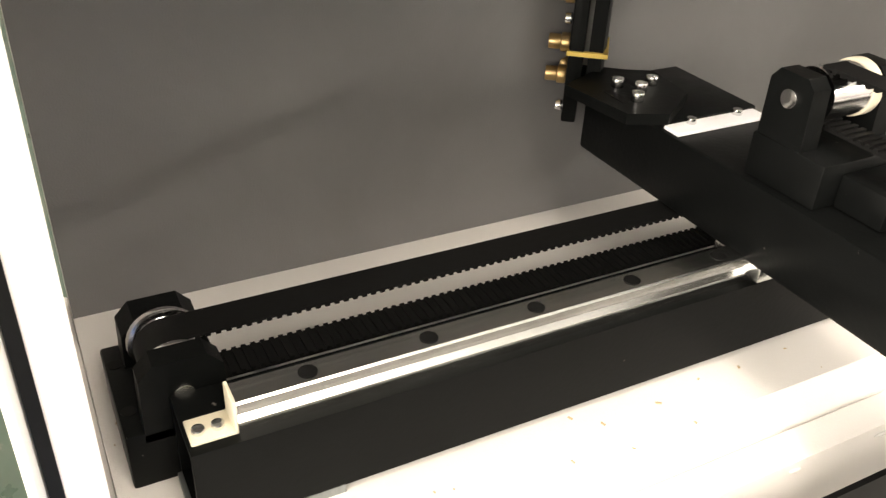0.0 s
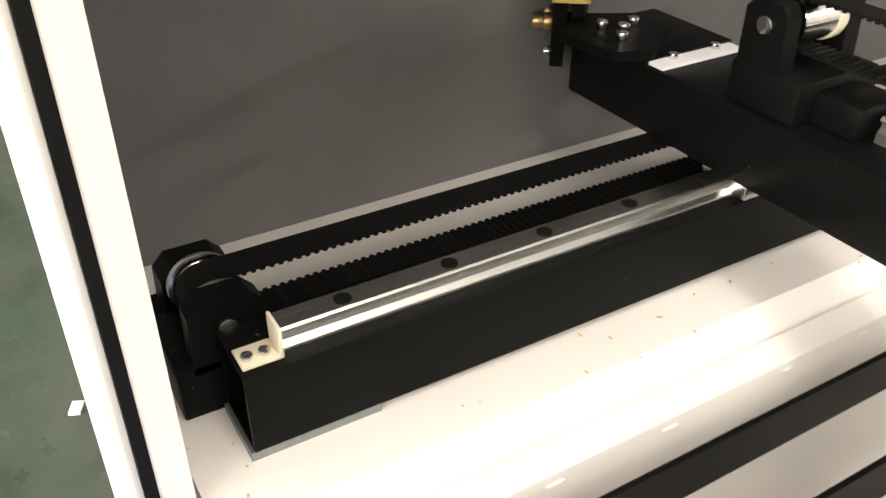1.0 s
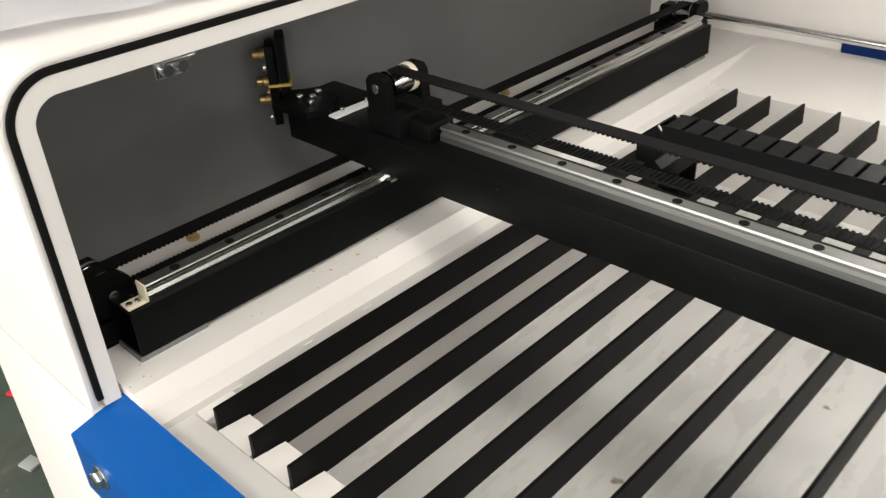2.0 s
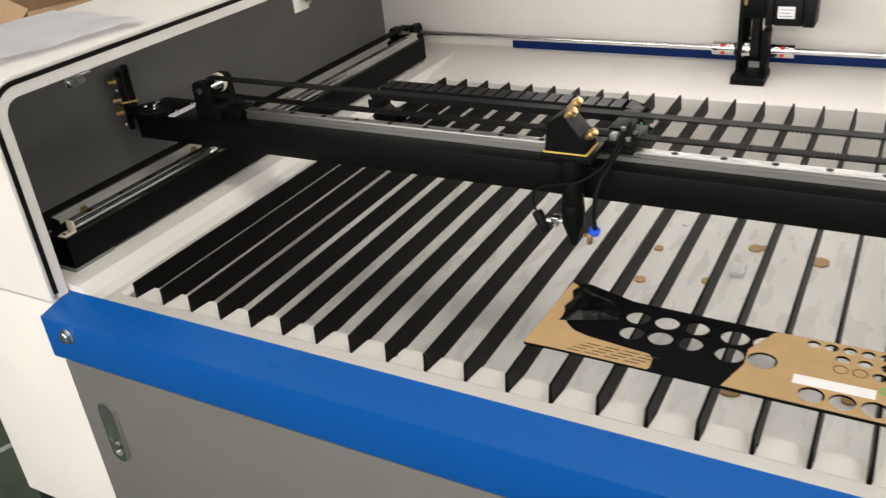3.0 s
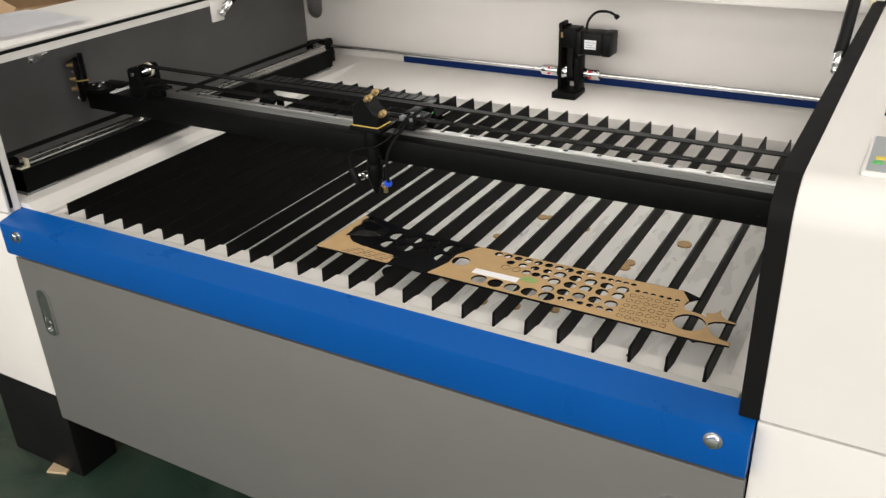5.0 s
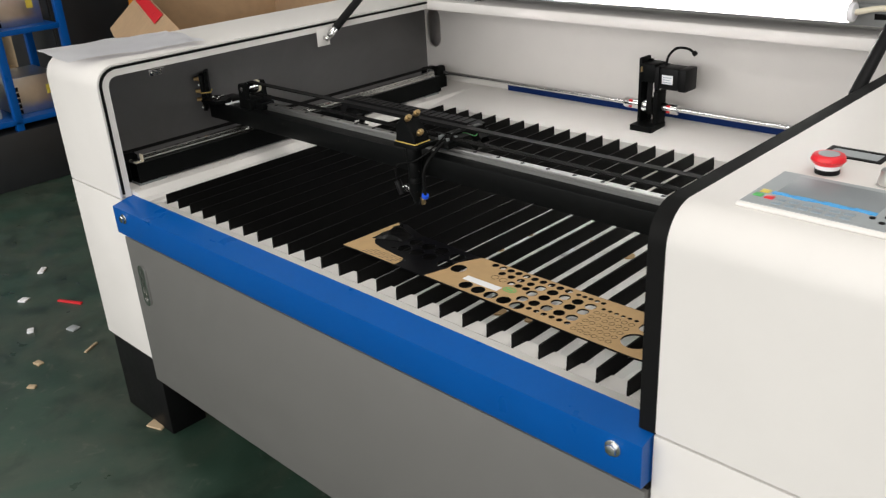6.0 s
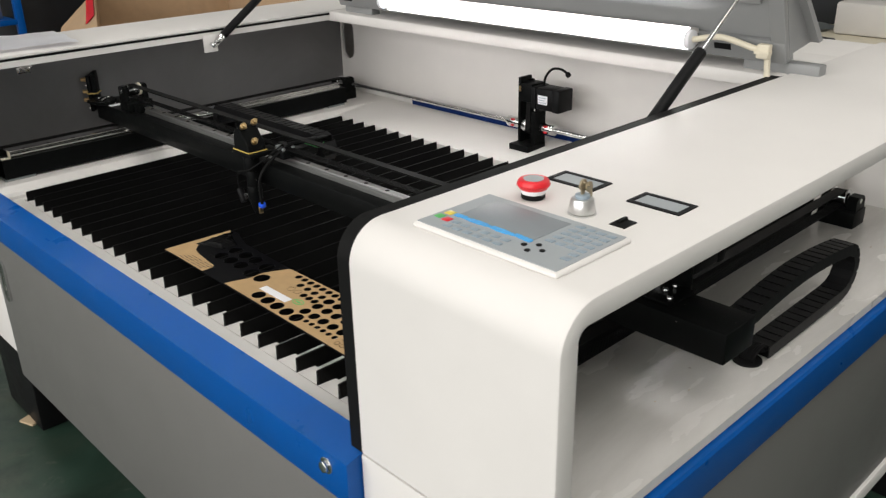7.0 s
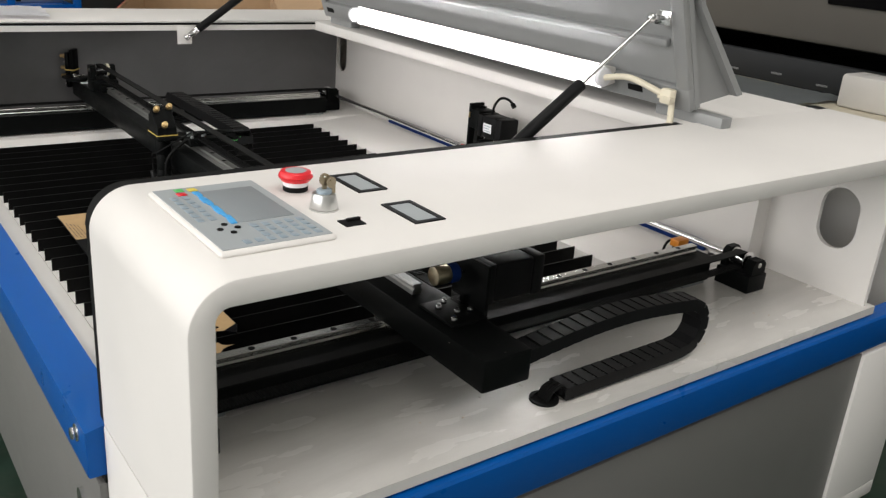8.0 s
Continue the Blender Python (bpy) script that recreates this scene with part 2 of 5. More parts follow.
# ---- the plan ----
LEDGE = 0.683          # top of the inner ledges
TOP = 0.973            # top of the cover
XL, XR = -0.30, 1.648  # outer sides
XPOST, XTUN = -0.036, 1.345
YF, YB = 0.022, 1.50
SLAT0, PITCH, SLATS = 0.046, 0.0508, 25
SLATZ, TRAYZ = 0.682, 0.508
PZ = 0.7335  # height of the belt pulleys

# ---- ground and room ----
bm = B()
bx(bm, -30, 30, -30, 30, -0.1, 0)
single("ground", bm, FLOOR, "green painted concrete workshop floor with scuffs and dust", "floor", kind="structure")
for nm, q in (("wall_west", (-8.2, -8, -8, 9, 0, 4.6)), ("wall_east", (9, 9.2, -8, 9, 0, 4.6)), ("wall_north", (-8.2, 9.2, 9, 9.2, 0, 4.6)),
              ("wall_south", (-8.2, 9.2, -8.2, -8, 0, 4.6)), ("ceiling", (-8.2, 9.2, -8.2, 9.2, 4.6, 4.7))):
    bm = B()
    bx(bm, *q)
    single(nm, bm, ROOM, "plain pale painted workshop " + ("ceiling" if nm == "ceiling" else "wall of rendered brick"), "ceiling" if nm == "ceiling" else "wall", kind="structure")

# ---- the machine ----
machine = thing("laser_cutting_machine", "large white, grey and blue laser cutting machine with its lid raised", "machine")


def shell(x0, x1, yend, t, zb, r, ri):
    """The bent sheet of a side cover: front face, rounded bend and top."""
    out = [(YF, zb)] + arc(YF + r, TOP - r, r, 180, 90, 14) + [(yend, TOP)]
    inn = [(YF + t, zb)] + arc(YF + t + ri, TOP - t - ri, ri, 180, 90, 10) + [(yend, TOP - t)]
    bm = B()
    prism(bm, out + inn[::-1], x0, x1, "x")
    long_edges = [e for e in bm.edges if abs(e.verts[0].co.x - e.verts[1].co.x) < 1e-6]
    bmesh.ops.bevel(bm, geom=long_edges, offset=0.003, segments=2, affect="EDGES", profile=0.5, clamp_overlap=True)
    return bm


def seal(x0, x1, t0, t1, r, zb, yend, d=0.0):
    """A strip that follows the edge of a cover, between the depths t0 and t1 under its surface."""
    o = [(YF + t0, zb)] + arc(YF + t0 + r, TOP - t0 - r, r, 180, 90, 14) + [(yend, TOP - t0)]
    ri = max(r - (t1 - t0), 0.006)
    i = [(YF + t1, zb)] + arc(YF + t1 + ri, TOP - t1 - ri, ri, 180, 90, 14) + [(yend, TOP - t1)]
    return prism(B(), o + i[::-1], x0, x1, "x")


part("side_cover", shell(XL, XPOST - 0.006, YB, 0.007, 0.672, 0.05, 0.043), WHITE, machine, "white powder-coated side cover with a rounded front")
part("cover_seal", seal(XPOST - 0.02, XPOST - 0.0045, 0.007, 0.0122, 0.043, 0.68, 1.05), RUBBER, machine, "black rubber seal strip")
part("cover_lip", seal(XPOST - 0.03, XPOST - 0.005, 0.0122, 0.0268, 0.0378, 0.672, 1.06), WHITE, machine)
tunnel = part("control_cover", shell(XTUN, XR, YB, 0.027, 0.672, 0.05, 0.014), WHITE, machine, "white powder-coated cover bridging the side opening")
part("cover_seal", seal(XTUN - 0.024, XTUN, 0.003, 0.024, 0.047, 0.668, 1.06), RUBBER, machine, "black rubber seal strip")
bm = B()
bx(bm, XL, XL + 0.012, YF + 0.03, YB, 0.672, TOP - 0.028)
part("outer_side_panel", bm, WHITE, machine)
bm = B()
bx(bm, -0.262, -0.25, YF + 0.03, 1.245, LEDGE, TOP - 0.03)
part("inner_side_panel", bm, DARK, machine, "dark grey inner side panel")
bm = B()
bx(bm, XL, -0.046, YF, YF + 0.03, 0.235, 0.668, 0.002)
bx(bm, XL, XL + 0.012, YF + 0.03, YB, 0.235, 0.668)
part("corner_panel", bm, WHITE, machine)
bm = B()
bx(bm, 1.344, XR, YF, YF + 0.044, 0.12, 0.668, 0.002)
part("corner_panel", bm, WHITE, machine)
bm = B()
bx(bm, -0.045, 1.342, 0.012, 0.03, 0.19, 0.582, 0.002)
front = part("front_door", bm, GREY, machine, "grey powder-coated front access door")


def latch(x, z):
    bm = B()
    sheet(bm, slot(x, z, 0.030, 0.105), [slot(x, z, 0.018, 0.085)], 0.006, 0.012, "y")
    o = part("latch", bm, CHROME, front, "chrome flush pull latch")
    bm = B()
    sheet(bm, slot(x, z, 0.0175, 0.084), [], 0.0095, 0.0118, "y")
    cyl(bm, (x, 0.0095, z - 0.025), (x, 0.005, z - 0.025), 0.006)
    part("latch_plate", bm, STEEL, o)


latch(0.014, 0.472)
latch(1.255, 0.47)
bm = B()
prism(bm, [(0.002, 0.595), (0.0, 0.598), (0, 0.661), (0.052, 0.673), (0.052, 0.66), (0.03, 0.64), (0.03, 0.595)], -0.045, 1.342, "x")
band = part("front_band", bm, BLUE, machine, "blue powder-coated pass-through flap")
for x in (0.0, 1.30):
    bm = B()
    cyl(bm, (x, 0.001, 0.64), (x, -0.002, 0.64), 0.012, 24, bevel=0.0006)
    cyl(bm, (x, -0.002, 0.64), (x, -0.008, 0.64), 0.0085, 6, bevel=0.001)
    part("flap_bolt", bm, CHROME, band, "bright steel bolt")
bm = B()
prism(bm, [(XR - 0.03, 0.598), (XR - 0.002, 0.598), (XR, 0.601), (XR, 0.658), (XR - 0.003, 0.662), (XR - 0.03, 0.666)], 0.068, YB, "y")
part("side_band", bm, BLUE, machine, "blue powder-coated side band")
bm = B()
bx(bm, XR - 0.03, XR - 0.008, 0.07, YB - 0.2, 0.24, 0.586, 0.002)
part("side_door", bm, GREY, machine, "grey powder-coated side access door")
bm = B()
bx(bm, XR - 0.034, XR - 0.02, 0.066, YB, 0.586, 0.598)
bx(bm, -0.045, 1.342, 0.02, 0.035, 0.582, 0.595)
part("door_gap_strip", bm, RUBBER, machine)
bm = B()
bx(bm, XR - 0.03, XR - 0.002, 0.066, YB, 0.205, 0.238, 0.003)
bx(bm, XR - 0.03, XR - 0.002, YB - 0.2, YB, 0.238, 0.586, 0.003)
part("lower_frame", bm, WHITE, machine)
bm = B()
bx(bm, XL + 0.01, 1.60, 0.06, YB, 0.16, 0.24)
part("base_frame", bm, PLASTIC, machine)
for x, y in ((XL, 0.03), (XR - 0.28, 0.05), (XL, YB - 0.2), (XR - 0.2, YB - 0.2)):
    bm = B()
    bx(bm, x + 0.004, x + (0.24 if x == XL else 0.17), y, y + 0.10, 0.0, 0.233 if x == XL else 0.12, 0.004)
    part("foot", bm, PLASTIC, machine, "black steel foot")
# inner ledges and tray
bm = B()
prism(bm, [(-0.25, LEDGE), (-0.022, LEDGE), (-0.012, LEDGE - 0.008), (-0.007, LEDGE - 0.016), (-0.004, LEDGE - 0.012), (0.013, LEDGE - 0.016), (0.014, LEDGE - 0.020), (0.016, 0.50), (0.004, 0.50), (0.002, 0.65), (-0.25, 0.65)], 0.052, 1.245, "y")
part("ledge", bm, WHITE, machine)
bm = B()
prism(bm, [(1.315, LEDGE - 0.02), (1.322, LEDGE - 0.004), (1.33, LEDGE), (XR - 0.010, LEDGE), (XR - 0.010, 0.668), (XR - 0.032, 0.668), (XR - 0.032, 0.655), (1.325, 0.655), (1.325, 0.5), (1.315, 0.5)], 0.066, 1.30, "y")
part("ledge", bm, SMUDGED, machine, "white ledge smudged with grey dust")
bm = B()
prism(bm, [(1.022, 0.5), (1.022, 0.668), (1.03, 0.672), (1.235, LEDGE + 0.002), (1.235, 0.655), (1.032, 0.655), (1.032, 0.5)], -0.0215, 1.315, "x")
part("ledge", bm, WHITE, machine)
bm = B()
bx(bm, 0.0, 1.33, 0.03, 1.03, 0.49, TRAYZ)
part("tray", bm, TRAY, machine, "white scrap tray under the slats")
bm = B()
bx(bm, -0.03, 1.34, 0.035, 0.05, 0.49, 0.655)
part("front_inner_wall", bm, WHITE, machine)
bm = B()
sheet(bm, [(-0.25, LEDGE), (1.40, LEDGE), (1.40, TOP - 0.028), (-0.25, TOP - 0.028)], [slot(-0.213, 0.847, 0.062, 0.125)], 1.24, 1.25, "y")
part("rear_wall", bm, WHITE, machine)
bm = B()
sheet(bm, [(1.40, LEDGE), (XR - 0.02, LEDGE), (XR - 0.02, TOP - 0.027), (1.40, TOP - 0.027)], [slot(1.542, 0.825, 0.075, 0.115)], 1.277, 1.287, "y")
part("rear_wall", bm, WHITE, machine)
bm = B()
bx(bm, 0.104, 1.307, 1.229, 1.239, 0.682, 0.705, 0.002)
bm2 = B()
bx(bm2, 1.3955, 1.4035, 1.236, 1.288, LEDGE, TOP - 0.028)
part("rear_wall", bm2, WHITE, machine)
part("rear_flap", bm, NAVY, machine, "dark blue rear flap edge")
bm = B()
bx(bm, XPOST - 0.02, XTUN - 0.001, 1.046, 1.30, 0.943, TOP - 0.002, 0.006)
part("rear_deck", bm, WHITE, machine)
bm = B()
bx(bm, -0.25, XR - 0.1, 1.30, YB - 0.01, 0.90, TOP - 0.004)
bx(bm, -0.28, XR - 0.03, YB - 0.02, YB - 0.01, 0.2, 0.90)
part("rear_housing", bm, WHITE, machine)
# lid, leaning over the opening
lean = math.atan2(0.071, 0.191)
lidm = Matrix.Translation((0, 1.06, 0.992)) @ Matrix.Rotation(lean, 4, "X")


def lid_part(name, bm, mat, parent, label=""):
    bmesh.ops.transform(bm, matrix=lidm, verts=bm.verts[:])
    return part(name, bm, mat, parent, label)


bm = B()
bx(bm, 0.0, 1.345, 0.01, 0.022, 0.0, 0.92)
bx(bm, 0.0, 1.345, -0.004, 0.012, 0.0, 0.045, 0.004)
bx(bm, 0.0, 0.03, -0.004, 0.012, 0.04, 0.92, 0.004)
bx(bm, 1.315, 1.345, -0.004, 0.012, 0.04, 0.92, 0.004)
bx(bm, 0.06, 1.30, -0.002, 0.012, 0.115, 0.13, 0.004)
lid = lid_part("lid", bm, LIDGREY, machine, "raised grey sheet-metal lid")
bm = B()
prism(bm, [(0.022, 0.0), (0.13, -0.022), (0.044, 0.18), (0.034, 0.26), (0.034, 0.92), (0.022, 0.92)], 1.325, 1.331, "x")
lid_part("lid_side", bm, LIDGREY, lid)
bm = B()
prism(bm, [(0.122, -0.021), (0.138, -0.024), (0.050, 0.18), (0.041, 0.26), (0.041, 0.92), (0.034, 0.92), (0.034, 0.255), (0.040, 0.175)], 0.0, 1.347, "x")
lid_part("lid_back", bm, LIDGREY, lid)
for x in (0.03, 1.2):
    bm = B()
    bx(bm, x, x + 0.035, -0.0055, -0.0035, 0.018, 0.030)
    lid_part("lid_slot", bm, RUBBER, lid)
for x0, x1 in ((0.0, 0.12), (1.25, 1.40)):
    bm = B()
    bx(bm, x0, x1, 1.075, 1.105, 0.962, 0.992, 0.003)
    part("hinge", bm, LIDGREY, machine)

# tube lamp on the lid
lampfix = thing("tube_lamp", "lit white tube lamp fixed along the raised lid", "lamp")
bm = B()
hx0, hx1 = 0.26, 1.165
cyl(bm, (hx0, 1.006, 1.026), (hx1, 1.006, 1.026), 0.0112, 20)
part("tube", bm, TUBE, lampfix, "glowing white tube")
bm = B()
prism(bm, [(1.012, 1.004), (1.05, 1.012), (1.044, 1.042), (1.012, 1.048), (1.02, 1.026)], hx0, hx1, "x")
part("holder", bm, WHITE, lampfix)
for x in (hx0 - 0.012, hx1):
    bm = B()
    cyl(bm, (x, 1.006, 1.026), (x + 0.012, 1.006, 1.026), 0.0185, 20, bevel=0.002)
    part("end_cap", bm, PAPER, lampfix)
bm = B()
hose(bm, [(1.177, 1.006, 1.026), (1.23, 1.01, 1.036), (1.28, 1.022, 1.024), (1.312, 1.034, 1.010), (1.318, 1.036, 0.985), (1.322, 1.032, 0.955)], 0.0058, 10)
part("cable", bm, CREAM, lampfix, "cream taped cable")
bm = B()
bx(bm, 1.300, 1.325, 1.018, 1.036, 1.003, 1.030, 0.004)
bx(bm, 1.298, 1.327, 1.016, 1.03, 1.012, 1.017)
part("cable_clip", bm, CREAM, lampfix)


def strut(x, sx):
    g = thing("gas_strut", "black gas strut holding the lid, with a chrome rod", "gas strut", "gas struts of the lid")
    a, j, b = Vector((x, 0.645, 0.932)), Vector((x, 0.81, 1.047)), Vector((x, 0.957, 1.152))
    d = (j - a).normalized()
    bm = B()
    cyl(bm, a + d * 0.035, j, 0.0105, 20, bevel=0.002)
    part("cylinder", bm, PLASTIC, g)
    bm = B()
    cyl(bm, a + d * 0.008, a + d * 0.036, 0.0085, 16, bevel=0.001)
    cyl(bm, a + Vector((sx * 0.012, 0, 0)), a - Vector((sx * 0.004, 0, 0)), 0.006, 14)
    bmesh.ops.create_uvsphere(bm, u_segments=14, v_segments=10, radius=0.008, matrix=Matrix.Translation(a))
    part("end_fitting", bm, CHROME, g)
    bm = B()
    cyl(bm, j, b, 0.004, 14)
    bmesh.ops.create_uvsphere(bm, u_segments=14, v_segments=10, radius=0.0085, matrix=Matrix.Translation(b))
    bx(bm, b.x - 0.004, b.x + 0.004, b.y - 0.004, b.y + 0.03, b.z - 0.004, b.z + 0.004)
    bx(bm, b.x - 0.016, b.x + 0.016, b.y + 0.028, b.y + 0.031, b.z - 0.012, b.z + 0.012, 0.001)
    part("rod", bm, CHROME, g)
    bm = B()
    bx(bm, min(x + sx * 0.012, x + sx * 0.015), max(x + sx * 0.012, x + sx * 0.015), 0.622, 0.662, 0.912, 0.957, 0.001)
    part("bracket", bm, WHITE, g, "white sheet bracket")


strut(-0.014, -1)
strut(1.308, 1)

# catch under the lip
bm = B()
bx(bm, -0.066, -0.046, 0.160, 0.190, 0.940, 0.9435, 0.001)
bx(bm, -0.066, -0.063, 0.160, 0.190, 0.924, 0.942, 0.001)
cyl(bm, (-0.063, 0.168, 0.932), (-0.055, 0.168, 0.932), 0.005)
cyl(bm, (-0.063, 0.182, 0.932), (-0.055, 0.182, 0.932), 0.005)
single("lid_switch", bm, CHROME, "small bright steel lid switch bracket under the cover lip", "switch")

# ---- controls on the cover ----
pad = thing("control_panel", "grey keypad with a dull display and peeling blue film", "control panel")
px0, px1, py0, py1 = 1.398, 1.600, 0.073, 0.196
bm = B()
bx(bm, px0, px1, py0, py1, TOP - 0.001, TOP + 0.006, 0.0045, 3)
part("housing", bm, WHITE, pad, "white keypad housing")
bm = B()
bx(bm, px0 + 0.0042, px1 - 0.0042, py0 + 0.0042, py1 - 0.0042, TOP + 0.0055, TOP + 0.0068)
part("film", bm, PADGREY, pad)
bm = B()
bx(bm, px0 + 0.026, px0 + 0.134, py0 + 0.046, py1 - 0.014, TOP + 0.0066, TOP + 0.0074, 0.0004)
part("display", bm, SCREEN, pad, "dull grey display")
bm = B()
for k in range(14):
    x = px0 + 0.024 + k * 0.0079
    bx(bm, x, x + 0.0081, py0 + 0.0405 + 0.0012 * math.sin(k * 1.3), py0 + 0.0465 + 0.001 * math.sin(k * 1.7 + 1), TOP + 0.0066, TOP + 0.0079 + 0.0003 * (k % 2))
part("blue_film", bm, SKY, pad, "curling blue protective film")
kb = B()
bx(kb, -0.0052, 0.0052, -0.0035, 0.0035, 0, 0.0012, 0.0008)
km = mesh("key", kb, KEYGREY)


def key(x, y):
    o = new("key", km)
    o.location = (px0 + x, py0 + y, TOP + 0.0066)
    o.parent = pad
    return o


for r in range(2):
    for c in range(6):
        key(0.040 + c * 0.0145, 0.028 - r * 0.0125)
for r in range(7):
    for c in range(4):
        if r < 5 or c == 3:
            key(0.147 + c * 0.0132, 0.108 - r * 0.0125)
for r, c in ((1, 0), (0, 1), (-1, 0), (0, -1)):
    bm = B()
    cyl(bm, (px0 + 0.146 + c * 0.012, py0 + 0.032 + r * 0.009, TOP + 0.0066), (px0 + 0.146 + c * 0.012, py0 + 0.032 + r * 0.009, TOP + 0.0078), 0.0032, 14)
    part("arrow_key", bm, RUBBER, pad)
for x, y, mt, nm in ((0.0145, 0.030, GREEN, "start_key"), (0.028, 0.028, RED, "stop_key"), (0.0165, 0.044, YELLOW, "pause_key")):
    bm = B()
    bx(bm, px0 + x - 0.006, px0 + x + 0.004, py0 + y - 0.005, py0 + y + 0.005, TOP + 0.0066, TOP + 0.0078, 0.0006)
    part(nm, bm, mt, pad)

stop = thing("emergency_stop_button", "red mushroom emergency stop button with a white collar", "button")
ex, ey = 1.436, 0.232
bm = B()
cyl(bm, (ex, ey, TOP), (ex, ey, TOP + 0.006), 0.0145, 28, bevel=0.001)
part("base", bm, PLASTIC, stop)
bm = B()
cyl(bm, (ex, ey, TOP + 0.006), (ex, ey, TOP + 0.0135), 0.0145, 28, bevel=0.001)
part("collar", bm, PAPER, stop, "white collar")
bm = B()
cyl(bm, (ex, ey, TOP + 0.012), (ex, ey, TOP + 0.017), 0.0165, 32, 0.0202)
cyl(bm, (ex, ey, TOP + 0.017), (ex, ey, TOP + 0.0235), 0.0202, 32, 0.0178, bevel=0.0015)
part("cap", bm, RED, stop, "red mushroom cap")
bm = B()
cyl(bm, (ex, ey, TOP + 0.0230), (ex, ey, TOP + 0.0240), 0.012, 28)
part("cap_plate", bm, PADGREY, stop, "pale round plate on the cap")

lock = thing("key_switch", "silver key switch with its keys in it", "switch")
kx, ky = 1.510, 0.229
bm = B()
cyl(bm, (kx, ky, TOP), (kx, ky, TOP + 0.002), 0.0160, 32)
cyl(bm, (kx, ky, TOP + 0.002), (kx, ky, TOP + 0.019), 0.0155, 32, 0.0128, bevel=0.0012)
part("barrel", bm, ALU, lock)
bm = B()
cyl(bm, (kx, ky, TOP + 0.0185), (kx, ky, TOP + 0.023), 0.0085, 24, bevel=0.001)
part("plug", bm, KEYGREY, lock, "blue-grey lock plug")
bm = B()
bx(bm, kx - 0.001, kx + 0.001, ky - 0.0025, ky + 0.0025, TOP + 0.023, TOP + 0.029)
sheet(bm, ring(ky, TOP + 0.034, 0.0062, 0.0070, 18), [ring(ky, TOP + 0.037, 0.0016, seg=10)], kx - 0.001, kx + 0.001, "x")
part("key", bm, BRONZE, lock, "dull bronze key")
bm = B()
sheet(bm, ring(ky + 0.006, TOP + 0.031, 0.0055, 0.0065, 18), [ring(ky + 0.004, TOP + 0.034, 0.0016, seg=10)], kx + 0.003, kx + 0.005, "x")
bx(bm, kx + 0.003, kx + 0.005, ky + 0.007, ky + 0.011, TOP + 0.012, TOP + 0.027)
part("spare_key", bm, BRONZE, lock, "dull bronze spare key")
for i, (wx0, wx1) in enumerate(((1.403, 1.476), (1.524, 1.594))):
    w = thing("meter_window", "rectangular meter opening in a black bezel, still covered with pale film", "meter", "meter openings")
    bm = B()
    sheet(bm, [(wx0, 0.294), (wx1, 0.294), (wx1, 0.334), (wx0, 0.334)], [[(wx0 + 0.006, 0.300), (wx1 - 0.006, 0.300), (wx1 - 0.006, 0.328), (wx0 + 0.006, 0.328)]], TOP - 0.0005, TOP + 0.0016)
    part("bezel", bm, PLASTIC, w, "black bezel")
    bm = B()
    bx(bm, wx0 + 0.006, wx1 - 0.006, 0.300, 0.328, TOP - 0.0004, TOP + 0.0006)
    part("film", bm, PADGREY, w)
bm = B()
bx(bm, 1.552, 1.572, 0.222, 0.246, TOP - 0.001, TOP + 0.0012)
bx(bm, 1.556, 1.560, 0.230, 0.246, TOP + 0.001, TOP + 0.004)
single("socket_hole", bm, RUBBER, "small black square socket hole in the white cover", "socket")

# ---- slat bed ----
bed = thing("slat_bed", "bed of black aluminium slats resting in a white slotted frame", "cutting bed")
bm = B()
bx(bm, -0.012, 1.312, 0.056, 0.086, 0.63, 0.660, 0.002)
comb = part("comb_strip", bm, WHITE, bed, "white slotted strip")
bm = B()
bx(bm, -0.012, 0.030, 0.086, 0.125, 0.63, 0.660, 0.002)
bx(bm, -0.012, 0.0, 0.125, 1.0, 0.63, 0.655, 0.002)
part("side_rail", bm, WHITE, bed)
bm = B()
bx(bm, 1.290, 1.312, 0.086, 1.0, 0.63, 0.655, 0.002)
part("side_rail", bm, WHITE, bed)
tb = B()
prism(tb, [(0.0026, 0.086), (PITCH - 0.0026, 0.086), (PITCH - 0.006, 0.116), (0.006, 0.116)], 0.656, 0.660, "z")
tm = mesh("tooth", tb, WHITE)
for i in range(SLATS):
    o = new("tooth", tm)
    o.location.x = SLAT0 + i * PITCH
    o.parent = bed
for x in (0.078, 0.435, 0.840, 1.14):
    bm = B()
    cyl(bm, (x + 0.02, 0.1, 0.658), (x + 0.02, 0.1, 0.6606), 0.0035, 12)
    part("screw_hole", bm, RUBBER, bed)
sb = B()
prism(sb, [(-0.003, 0.6535), (0.003, 0.6535), (0.0016, SLATZ), (-0.0016, SLATZ)], 0.088, 1.0, "y")
sm = mesh("slat", sb, SOOT)
for i in range(SLATS):
    s = new("slat", sm)
    s.location.x = SLAT0 + i * PITCH + random.uniform(-0.0008, 0.0008)
    s.parent = bed

# ---- linear drives at both sides ----


